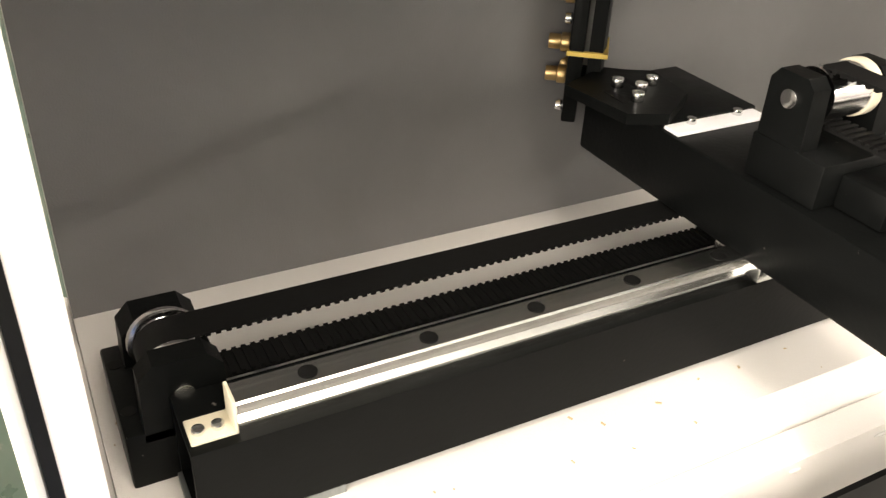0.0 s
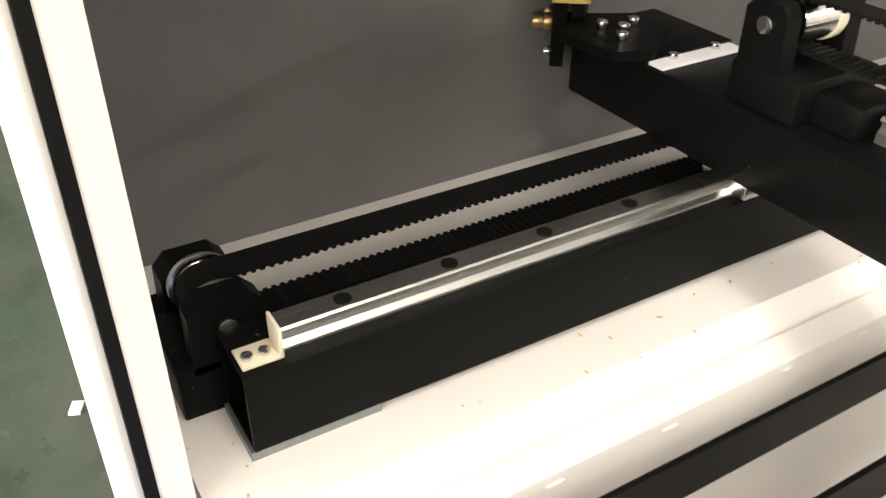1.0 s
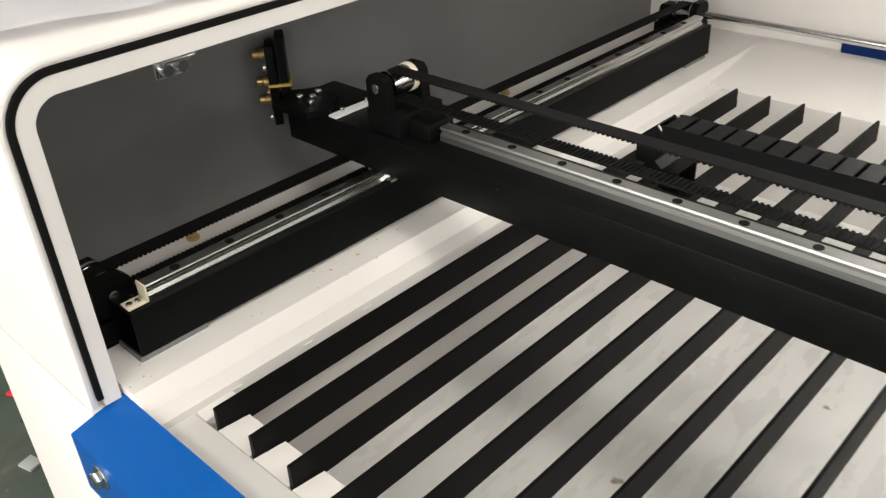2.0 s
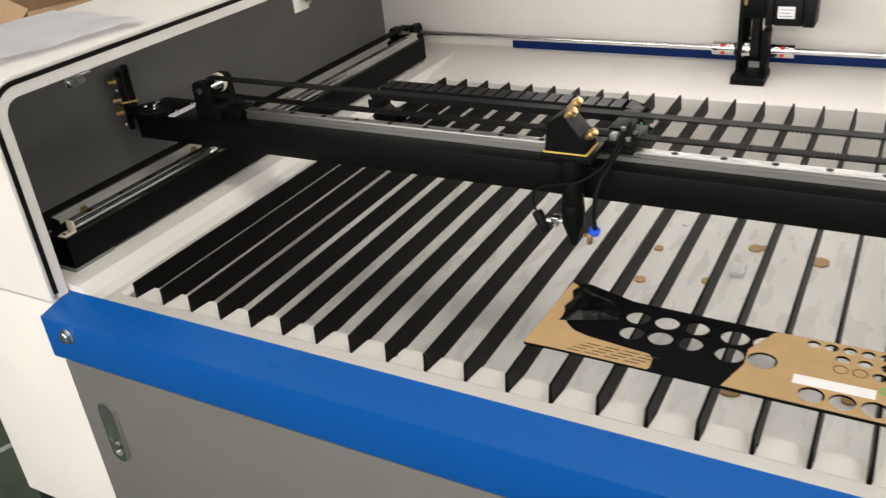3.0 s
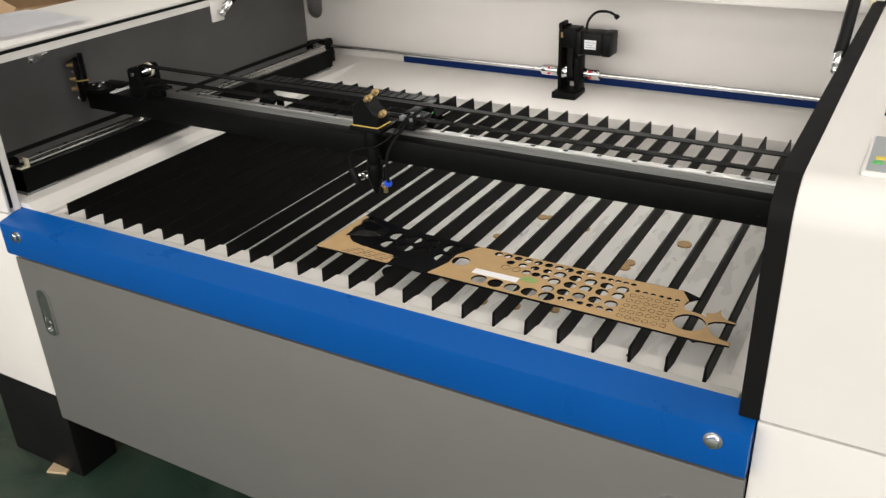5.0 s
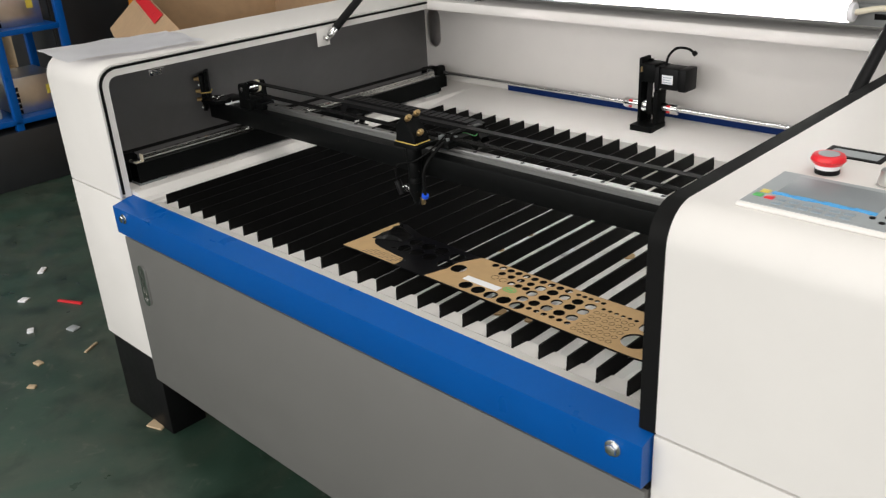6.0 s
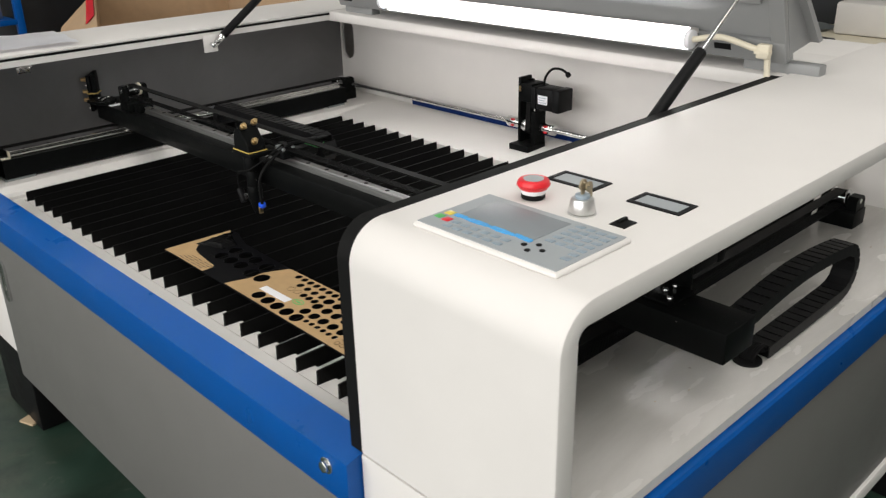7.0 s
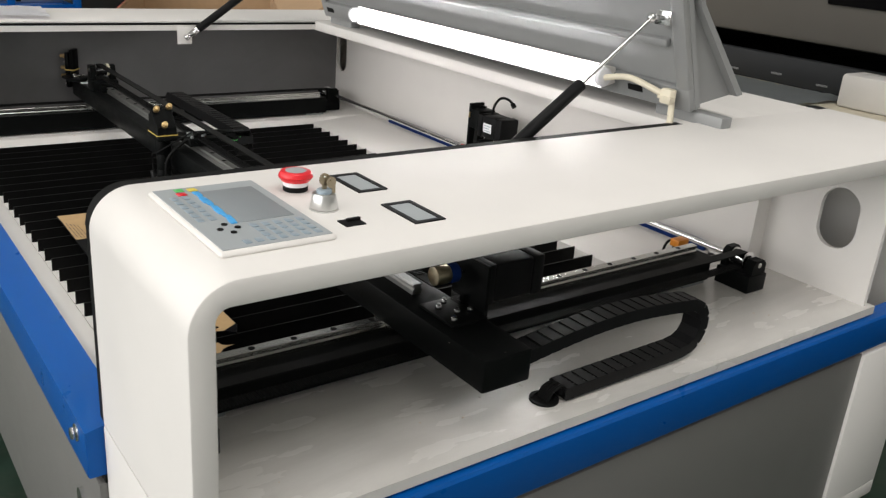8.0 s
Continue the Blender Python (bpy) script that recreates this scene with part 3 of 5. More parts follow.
def drive(name, xr, side, label):
    """Tube, rail, belt and pulley brackets; side: which way the belt lies."""
    g = thing(name, label, "linear drive", "side drives")
    f = lambda a, b: (min(xr + side * a, xr + side * b), max(xr + side * a, xr + side * b))
    y0, y1 = 0.082, 1.10
    x0, x1 = f(-0.0125, 0.0285)
    bm = B()
    o = [(x0, 0.688), (x1, 0.688), (x1, 0.735), (x0, 0.735)]
    w = 0.0025
    i = [(x0 + w, 0.688 + w), (x1 - w, 0.688 + w), (x1 - w, 0.735 - w), (x0 + w, 0.735 - w)]
    sheet(bm, o, [i], y0, y1, "y")
    part("tube", bm, BLACK, g, "black anodised square tube")
    bm = B()
    bx(bm, x0 + 0.001, x1, 0.080, 0.150, LEDGE, 0.6885)
    part("shim", bm, ZINC, g, "bare aluminium shim")
    bm = B()
    bx(bm, x0 + 0.001, x1, 1.03, 1.09, LEDGE, 0.6885)
    part("shim", bm, ZINC, g, "bare aluminium shim")
    bm = B()
    h = 0.0075
    prof = [(xr - h, 0.735), (xr + h, 0.735), (xr + h, 0.741), (xr + h - 0.0025, 0.7435), (xr + h - 0.0025, 0.746), (xr + h, 0.7485), (xr + h, 0.751), (xr + h - 0.001, 0.752),
            (xr - h + 0.001, 0.752), (xr - h, 0.751), (xr - h, 0.7485), (xr - h + 0.0025, 0.746), (xr - h + 0.0025, 0.7435), (xr - h, 0.741)]
    prism(bm, prof, y0 + 0.022, y1 - 0.02, "y")
    rail = part("rail", bm, STEEL, g, "ground steel linear rail")
    hb = B()
    cyl(hb, (0, 0, 0), (0, 0, 0.0004), 0.0045, 18)
    hm = mesh("hole", hb, RUBBER)
    for k in range(16):
        o = new("hole", hm)
        o.location = (xr, 0.138 + 0.0597 * k, 0.752)
        o.parent = rail
    bm = B()
    a0, a1 = f(-0.0075, 0.0085)
    bx(bm, a0, a1, 0.0835, 0.104, 0.735, 0.7368, 0.0006)
    bx(bm, a0, a1, 0.1022, 0.104, 0.735, 0.7525, 0.0006)
    stopper = part("rail_stop", bm, CREAM, g, "cream-white bent rail stop")
    for yy in (0.0880, 0.0965):
        bm = B()
        cx = xr - side * 0.001
        cyl(bm, (cx, yy, 0.7365), (cx, yy, 0.7392), 0.0029, 14, bevel=0.0004)
        sc = part("screw", bm, CHROME, stopper)
    # pulley brackets at both ends
    for yc, flip in ((0.089, 1), (1.148, -1)):
        bm = B()
        b0, b1 = f(0.030, 0.102)
        bx(bm, b0, b1, yc - 0.029, yc + 0.024, LEDGE, 0.716, 0.0015)
        for c, zt in (((0.030, 0.0425), 0.7525), ((0.080, 0.0995), 0.7425)):
            c0, c1 = f(*c)
            prism(bm, [(yc - 0.02, 0.71), (yc - 0.019, zt - 0.0075), (yc - 0.012, zt), (yc + 0.012, zt), (yc + 0.019, zt - 0.0075), (yc + 0.02, 0.71)], c0, c1, "x")
        br = part("pulley_bracket", bm, BLACK, g, "black machined pulley bracket")
        bm = B()
        p0, p1 = f(0.0465, 0.0725)
        cyl(bm, (p0, yc, PZ), (p1, yc, PZ), 0.0139, 28)
        for q in (0.0440, 0.0725):
            q0, q1 = f(q, q + 0.003)
            cyl(bm, (q0, yc, PZ), (q1, yc, PZ), 0.0180, 28, bevel=0.0006)
        part("pulley", bm, CHROME, br, "bright flanged pulley")
        bm = B()
        q0, q1 = f(0.0285, 0.1)
        cyl(bm, (q0, yc, PZ), (q1, yc, PZ), 0.0052, 18, bevel=0.0006)
        part("axle", bm, STEEL, br)
        for hx in (0.048, 0.085):
            bm = B()
            cyl(bm, (xr + side * hx, yc - 0.024, 0.7155), (xr + side * hx, yc - 0.024, 0.7163), 0.0036, 14)
            part("bolt_hole", bm, RUBBER, br)
    # toothed belt
    b0, b1 = f(0.0500, 0.0695)
    bm = B()
    r1, r0 = 0.0155, 0.0140
    outer = arc(0.089, PZ, r1, 270, 90, 12) + arc(1.148, PZ, r1, 90, -90, 12)
    inner = arc(0.089, PZ, r0, 270, 90, 12) + arc(1.148, PZ, r0, 90, -90, 12)
    rows = [[bm.verts.new((x, u, v)) for u, v in lp for x in (xx,)] for lp, xx in ((outer, b0), (outer, b1), (inner, b1), (inner, b0))]
    k = len(outer)
    for p in range(4):
        q = (p + 1) % 4
        for i2 in range(k):
            bm.faces.new((rows[p][i2], rows[p][(i2 + 1) % k], rows[q][(i2 + 1) % k], rows[q][i2]))
    bmesh.ops.recalc_face_normals(bm, faces=bm.faces[:])
    belt = part("belt", bm, RUBBER, g, "black toothed belt")
    vs, fs = [], []
    y = 0.095
    while y < 1.14:
        for z0, z1 in ((PZ + r0 - 0.0013, PZ + r0 + 0.0002), (PZ - r0 - 0.0002, PZ - r0 + 0.0013)):
            n0 = len(vs)
            vs += [(x, yy, z) for x in (b0, b1) for yy in (y, y + 0.0025) for z in (z0, z1)]
            fs += [tuple(n0 + j for j in q) for q in ((0, 1, 3, 2), (4, 6, 7, 5), (0, 4, 5, 1), (2, 3, 7, 6), (0, 2, 6, 4), (1, 5, 7, 3))]
        y += 0.005
    me = bpy.data.meshes.new("belt_teeth")
    me.from_pydata(vs, [], fs)
    me.materials.append(RUBBER)
    o = new("belt_teeth", me)
    o.parent = belt
    tagged(o, kind="stuff")
    # carriage under the beam
    c0, c1 = f(-0.018, 0.018)
    bm = B()
    bx(bm, c0, c1, 0.392, 0.464, 0.7405, 0.7525, 0.001)
    car = part("carriage", bm, STEEL, g, "steel rail carriage")
    bm = B()
    cyl(bm, (xr, 0.3895, 0.745), (xr, 0.3935, 0.745), 0.004, 12)
    bmesh.ops.create_uvsphere(bm, u_segments=12, v_segments=8, radius=0.0035, matrix=Matrix.Translation((xr - 0.008, 0.3905, 0.745)))
    part("grease_nipple", bm, CHROME, car)
    return g


drive("linear_drive", -0.0685, -1, "black tube with steel rail, toothed belt and pulleys on ledge")
drive("linear_drive", 1.388, 1, "black tube with steel rail and toothed belt inside side tunnel")
sw = thing("limit_switch", "orange inductive limit switch on a small bracket beside the rail", "sensor")
bm = B()
bx(bm, 1.352, 1.372, 1.055, 1.085, 0.742, 0.756, 0.0015)
part("body", bm, ORANGE, sw)
bm = B()
bx(bm, 1.355, 1.362, 1.06, 1.08, 0.735, 0.742)
hose(bm, [(1.352, 1.07, 0.748), (1.34, 1.066, 0.744), (1.336, 1.06, 0.725), (1.338, 1.06, 0.69)], 0.0025)
part("bracket", bm, PLASTIC, sw)

# ---- drive shaft and motor ----
shaft = thing("drive_shaft", "long bright steel drive shaft with clamp couplings", "shaft")
bm = B()
cyl(bm, (-0.175, 1.148, 0.733), (0.612, 1.148, 0.733), 0.006, 20)
cyl(bm, (0.690, 1.148, 0.733), (1.46, 1.148, 0.733), 0.006, 20)
part("rod", bm, CHROME, shaft)
for x0, x1 in ((0.578, 0.622), (0.688, 0.732)):
    bm = B()
    cyl(bm, (x0, 1.148, 0.733), (x1, 1.148, 0.733), 0.0135, 28, bevel=0.001)
    c = part("coupling", bm, CHROME, shaft, "silver clamp coupling")
    for zz in (0.742, 0.727):
        bm = B()
        bx(bm, (x0 + x1) / 2 - 0.004, (x0 + x1) / 2 + 0.004, 1.1335, 1.1395, zz - 0.002, zz + 0.002)
        part("mark", bm, RED, c)
    bm = B()
    cyl(bm, (x0 + 0.008, 1.1345, 0.733), (x0 + 0.008, 1.140, 0.733), 0.0022, 10)
    part("screw", bm, RUBBER, c)
motor = thing("stepper_motor", "black stepper motor on a black bracket with a belt reduction", "motor")
bm = B()
bx(bm, 0.625, 0.688, 1.095, 1.165, LEDGE - 0.006, 0.692, 0.001)
bx(bm, 0.628, 0.636, 1.125, 1.168, 0.69, 0.858, 0.001)
bx(bm, 0.672, 0.684, 1.125, 1.168, 0.69, 0.775, 0.001)
bx(bm, 0.636, 0.645, 1.16, 1.168, 0.69, 0.85)
part("bracket", bm, BLACK, motor, "black bent bracket")
bm = B()
cyl(bm, (0.638, 1.148, 0.733), (0.652, 1.148, 0.733), 0.023, 32, bevel=0.0008)
part("pulley", bm, CHROME, motor, "large silver pulley")
bm = B()
cyl(bm, (0.652, 1.148, 0.733), (0.668, 1.148, 0.733), 0.0225, 32)
prism(bm, [(1.1255, 0.733), (1.131, 0.82), (1.134, 0.82), (1.129, 0.733)], 0.652, 0.666, "x")
prism(bm, [(1.1705, 0.733), (1.163, 0.82), (1.160, 0.82), (1.167, 0.733)], 0.652, 0.666, "x")
part("belt", bm, RUBBER, motor)
bm = B()
bx(bm, 0.636, 0.676, 1.12, 1.172, 0.800, 0.846, 0.002)
part("gear_cover", bm, BLACK, motor)
bm = B()
bx(bm, 0.676, 0.690, 1.118, 1.174, 0.786, 0.842, 0.003)
bx(bm, 0.690, 0.742, 1.119, 1.173, 0.787, 0.841, 0.004)
bx(bm, 0.742, 0.764, 1.118, 1.174, 0.786, 0.842, 0.003)
part("motor_body", bm, PLASTIC, motor, "black stepper motor body")
bm = B()
bx(bm, 0.698, 0.728, 1.1182, 1.1195, 0.802, 0.824)
lbl = part("label", bm, PAPER, motor, "white type label with unreadable lines")
for k in range(3):
    bm = B()
    bx(bm, 0.701, 0.725 - 0.005 * (k % 2), 1.1176, 1.1183, 0.8175 - 0.006 * k, 0.819 - 0.006 * k)
    part("print_line", bm, KEYGREY, lbl)
bm = B()
hose(bm, [(0.69, 1.15, 0.842), (0.695, 1.152, 0.865), (0.715, 1.152, 0.885), (0.745, 1.15, 0.888), (0.765, 1.149, 0.880)], 0.0032)
cyl(bm, (0.763, 1.149, 0.881), (0.770, 1.149, 0.875), 0.006, 12)
part("cable", bm, RUBBER, motor)
bm = B()
bx(bm, 0.6375, 0.642, 1.1175, 1.121, 0.825, 0.838)
part("brass_stud", bm, BRASS, motor)

# ---- gantry ----
gantry = thing("gantry", "black anodised gantry beam with a steel linear rail and toothed belt", "gantry")
bm = B()
bx(bm, -0.222, 1.62, 0.39, 0.466, 0.7525, 0.797, 0.0025)
part("beam", bm, BLACK, gantry, "black anodised rectangular beam")
bm = B()
zb = 0.797
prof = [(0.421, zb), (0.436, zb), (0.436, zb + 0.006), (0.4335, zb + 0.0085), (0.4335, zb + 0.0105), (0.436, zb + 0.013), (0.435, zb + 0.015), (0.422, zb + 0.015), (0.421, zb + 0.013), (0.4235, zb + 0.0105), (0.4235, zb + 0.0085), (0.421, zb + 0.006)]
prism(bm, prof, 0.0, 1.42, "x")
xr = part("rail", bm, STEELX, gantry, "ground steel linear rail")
hb = B()
cyl(hb, (0, 0, 0), (0, 0, 0.0004), 0.0045, 14)
hm = mesh("hole", hb, RUBBER)
for k in range(23):
    o = new("hole", hm)
    o.location = (0.03 + 0.06 * k, 0.4285, zb + 0.015)
    o.parent = xr
bm = B()
bx(bm, -0.152, -0.132, 0.392, 0.464, 0.797, 0.7995, 0.0008)
pl = part("clamp_strip", bm, PAPER, gantry, "white clamp strip")
for y in (0.41, 0.447):
    bm = B()
    cyl(bm, (-0.142, y, 0.799), (-0.142, y, 0.803), 0.0032, 12, bevel=0.0004)
    part("screw", bm, CHROME, pl)
# idler bracket for the belt
bm = B()
bx(bm, -0.083, -0.034, 0.396, 0.462, 0.797, 0.822, 0.0015)
for y in (0.397, 0.449):
    prism(bm, [(-0.081, 0.82), (-0.081, 0.853), (-0.076, 0.859), (-0.058, 0.859), (-0.053, 0.854), (-0.051, 0.82)], y, y + 0.012, "y")
bx(bm, -0.034, -0.004, 0.41, 0.447, 0.797, 0.816, 0.002)
idl = part("idler_bracket", bm, BLACK, gantry, "black machined idler bracket")
bm = B()
cyl(bm, (-0.066, 0.412, 0.846), (-0.066, 0.440, 0.846), 0.0145, 28)
part("pulley", bm, CHROME, idl, "bright idler pulley")
bm = B()
cyl(bm, (-0.066, 0.440, 0.846), (-0.066, 0.447, 0.846), 0.0155, 28, bevel=0.0006)
part("flange", bm, CREAM, idl, "cream plastic flange")
bm = B()
cyl(bm, (-0.066, 0.3955, 0.846), (-0.066, 0.399, 0.846), 0.0052, 18, bevel=0.0006)
part("axle", bm, CHROME, idl)
bm = B()
cyl(bm, (-0.018, 0.428, 0.8158), (-0.018, 0.428, 0.8164), 0.0045, 14)
part("bolt_hole", bm, RUBBER, idl)
bm = B()
for z in (0.8600, 0.8305):
    bx(bm, -0.066, 1.472, 0.415, 0.431, z, z + 0.0016)
xb = part("belt", bm, RUBBER, gantry, "black toothed belt")
vs, fs = [], []
x = -0.06
while x < 1.43:
    for z0, z1 in ((0.8587, 0.8602), (0.8319, 0.8334)):
        n0 = len(vs)
        vs += [(xx, yy, z) for xx in (x, x + 0.0025) for yy in (0.415, 0.431) for z in (z0, z1)]
        fs += [tuple(n0 + j for j in q) for q in ((0, 1, 3, 2), (4, 6, 7, 5), (0, 4, 5, 1), (2, 3, 7, 6), (0, 2, 6, 4), (1, 5, 7, 3))]
    x += 0.005
me = bpy.data.meshes.new("belt_teeth")
me.from_pydata(vs, [], fs)
me.materials.append(RUBBER)
o = new("belt_teeth", me)
o.parent = xb
tagged(o, kind="stuff")
# motor end in the tunnel
bm = B()
bx(bm, 1.455, 1.53, 0.408, 0.466, 0.797, 0.801, 0.001)
bx(bm, 1.448, 1.522, 0.466, 0.472, 0.775, 0.868, 0.001)
mb = part("motor_bracket", bm, BLACK, gantry, "black motor bracket")
for x, y in ((1.480, 0.422), (1.468, 0.439), (1.502, 0.436), (1.505, 0.455), (1.52, 0.418)):
    bm = B()
    cyl(bm, (x, y, 0.801), (x, y, 0.806), 0.0042, 6, bevel=0.0005)
    cyl(bm, (x, y, 0.806), (x, y, 0.809), 0.0024, 10)
    part("bolt", bm, CHROME, mb)
bm = B()
bx(bm, 1.456, 1.514, 0.472, 0.488, 0.808, 0.866, 0.003)
bx(bm, 1.457, 1.513, 0.488, 0.556, 0.809, 0.865, 0.005)
bx(bm, 1.456, 1.514, 0.556, 0.574, 0.808, 0.866, 0.003)
part("motor_body", bm, PLASTIC, mb, "black stepper motor body")
bm = B()
cyl(bm, (1.472, 0.415, 0.846), (1.472, 0.438, 0.846), 0.0128, 28, bevel=0.001)
part("pulley", bm, BRONZE, mb, "dull bronze belt pulley")
bm = B()
cyl(bm, (1.472, 0.438, 0.846), (1.472, 0.452, 0.846), 0.0135, 28, bevel=0.001)
part("collar", bm, NAVY, mb, "dark blue collar")
bm = B()
cyl(bm, (1.472, 0.452, 0.846), (1.472, 0.468, 0.846), 0.004, 14)
bx(bm, 1.462, 1.482, 0.455, 0.464, 0.801, 0.815)
part("motor_shaft", bm, CHROME, mb)

gantry.location.z = -0.003
# first mirror mount on the end of the beam
mir = thing("mirror_mount", "black adjustable mirror mount with brass thumbscrews and a yellow band", "mirror mount")
bm = B()
prism(bm, [(-0.222, 0.398), (-0.205, 0.360), (-0.152, 0.368), (-0.142, 0.392), (-0.165, 0.425), (-0.205, 0.430)], 0.803, 0.810, "z")
bx(bm, -0.222, -0.145, 0.39, 0.466, 0.797, 0.803, 0.001)
base = part("base_plate", bm, BLACK, mir, "black slotted base plate")
for x, y in ((-0.19, 0.389), (-0.178, 0.398), (-0.166, 0.386), (-0.185, 0.412)):
    bm = B()
    cyl(bm, (x, y, 0.810), (x, y, 0.816), 0.0040, 16, bevel=0.0006)
    cyl(bm, (x, y, 0.816), (x, y, 0.8165), 0.002, 6)
    part("screw", bm, CHROME, base)
for x, y in ((-0.176, 0.378), (-0.195, 0.40)):
    bm = B()
    bx(bm, x - 0.010, x + 0.010, y - 0.0028, y + 0.0028, 0.8098, 0.8106)
    part("slot", bm, RUBBER, base)
mm = Matrix.Translation((-0.232, 0.392, 0.786)) @ Matrix.Rotation(radians(52), 4, "Z")


def mpart(name, bm, mat, label="", parent=None):
    bmesh.ops.transform(bm, matrix=mm, verts=bm.verts[:])
    return part(name, bm, mat, parent or mir, label)


bm = B()
bx(bm, -0.010, 0.0, -0.014, 0.022, -0.013, 0.082, 0.0015)
bx(bm, 0.0, 0.03, -0.004, 0.016, 0.012, 0.018)
mpart("back_plate", bm, BLACK)
bm = B()
prism(bm, [(0.003, -0.012), (0.012, -0.012), (0.014, 0.0), (0.012, 0.022), (0.003, 0.022)], 0.004, 0.090, "z")
mpart("front_plate", bm, BLACK)
bm = B()
bx(bm, -0.0112, 0.015, -0.0152, -0.0118, 0.034, 0.037)
bx(bm, 0.0125, 0.0155, -0.0152, 0.022, 0.034, 0.037)
mpart("band", bm, YBAND, "yellow rubber band")
for y, z in ((-0.006, 0.018), (-0.006, 0.040), (-0.006, 0.072), (0.016, 0.018)):
    bm = B()
    cyl(bm, (-0.010, y, z), (-0.016, y, z), 0.0062, 24, bevel=0.0008)
    cyl(bm, (-0.016, y, z), (-0.024, y, z), 0.0050, 24, bevel=0.0008)
    mpart("thumbscrew", bm, BRASS, "knurled brass thumbscrew")
for z in (-0.004, 0.056):
    bm = B()
    cyl(bm, (-0.010, -0.006, z), (-0.015, -0.006, z), 0.0038, 14, bevel=0.0006)
    mpart("screw", bm, CHROME)

mir.location.z = -0.005
# ---- laser head ----
head = thing("cutting_laser", "black laser head with a mirror block, brass knobs and a nozzle", "laser head")
bm = B()
bx(bm, 0.548, 0.645, 0.400, 0.464, 0.812, 0.8195, 0.001)
bx(bm, 0.541, 0.609, 0.347, 0.402, 0.817, 0.826, 0.002)
bx(bm, 0.608, 0.645, 0.40, 0.468, 0.8195, 0.8275, 0.001)
part("carriage_plate", bm, BLACK, head, "black carriage plate")
bm = B()
prism(bm, [(0.547, 0.826), (0.602, 0.826), (0.600, 0.843), (0.571, 0.878), (0.550, 0.864)], 0.349, 0.390, "y")
bmesh.ops.bevel(bm, geom=bm.edges[:], offset=0.0015, segments=1, affect="EDGES")
blk = part("mirror_block", bm, BLACK, head, "black slanted mirror block")
bm = B()
bx(bm, 0.5458, 0.6032, 0.3478, 0.3912, 0.8272, 0.8290)
part("band", bm, YBAND, blk, "yellow rubber band")
nrm = Vector((0.043, 0, 0.036)).normalized()
for x, y, z in ((0.575, 0.356, 0.874), (0.572, 0.383, 0.877), (0.598, 0.364, 0.846)):
    bm = B()
    p = Vector((x, y, z))
    cyl(bm, p - nrm * 0.004, p + nrm * 0.004, 0.0042, 14)
    cyl(bm, p + nrm * 0.004, p + nrm * 0.010, 0.0064, 24, bevel=0.001)
    cyl(bm, p + nrm * 0.010, p + nrm * 0.015, 0.0050, 20, bevel=0.0008)
    part("thumbscrew", bm, BRASS, blk, "knurled brass thumbscrew")
bm = B()
cyl(bm, (0.577, 0.368, 0.817), (0.577, 0.368, 0.785), 0.0165, 28, bevel=0.001)
cyl(bm, (0.577, 0.368, 0.785), (0.577, 0.368, 0.752), 0.0140, 28, bevel=0.001)
cyl(bm, (0.577, 0.368, 0.752), (0.577, 0.368, 0.722), 0.0148, 28, bevel=0.001)
cyl(bm, (0.577, 0.368, 0.742), (0.577, 0.368, 0.7395), 0.0155, 28)
part("lens_tube", bm, BLACK, head, "black lens tube")
bm = B()
cyl(bm, (0.577, 0.368, 0.692), (0.577, 0.368, 0.722), 0.0045, 28, 0.0142)
part("nozzle", bm, BLACK, head, "black tapered nozzle")
bm = B()
cyl(bm, (0.593, 0.366, 0.708), (0.606, 0.364, 0.716), 0.0035, 14)
bx(bm, 0.598, 0.604, 0.359, 0.367, 0.698, 0.712, 0.001)
fit_ = part("elbow", bm, BRASS, head, "brass elbow fitting")
bm = B()
cyl(bm, (0.606, 0.364, 0.714), (0.608, 0.363, 0.721), 0.0075, 16, bevel=0.001)
part("collar", bm, BLUEFIT, fit_, "blue push-in collar")
bm = B()
hose(bm, [(0.608, 0.363, 0.720), (0.607, 0.362, 0.745), (0.612, 0.364, 0.78), (0.625, 0.385, 0.812), (0.635, 0.42, 0.835), (0.63, 0.46, 0.838), (0.62, 0.50, 0.832)], 0.0032, 10)
part("air_hose", bm, RUBBER, head, "black air hose")
bm = B()
cyl(bm, (0.528, 0.362, 0.735), (0.541, 0.362, 0.708), 0.0072, 20, bevel=0.001)
pt = part("pointer", bm, PLASTIC, head, "black cylindrical pointer")
bm = B()
cyl(bm, (0.541, 0.366, 0.722), (0.566, 0.368, 0.724), 0.0045, 14)
bx(bm, 0.548, 0.558, 0.360, 0.373, 0.717, 0.730, 0.001)
part("holder", bm, CHROME, pt)
bm = B()
hose(bm, [(0.527, 0.362, 0.736), (0.524, 0.362, 0.756), (0.535, 0.358, 0.772), (0.565, 0.350, 0.784), (0.595, 0.349, 0.793), (0.62, 0.365, 0.812), (0.632, 0.41, 0.84)], 0.0016, 8)
part("cable", bm, RUBBER, head)
bm = B()
for x, y, z in ((0.636, 0.408, 0.827), (0.638, 0.43, 0.827), (0.620, 0.44, 0.827)):
    cyl(bm, (x, y, z), (x, y, z + 0.006), 0.0036, 14, bevel=0.0005)
bx(bm, 0.613, 0.622, 0.404, 0.416, 0.827, 0.836, 0.001)
part("fasteners", bm, ZINC, head, "bright screws and clip")

# ---- cable chains ----


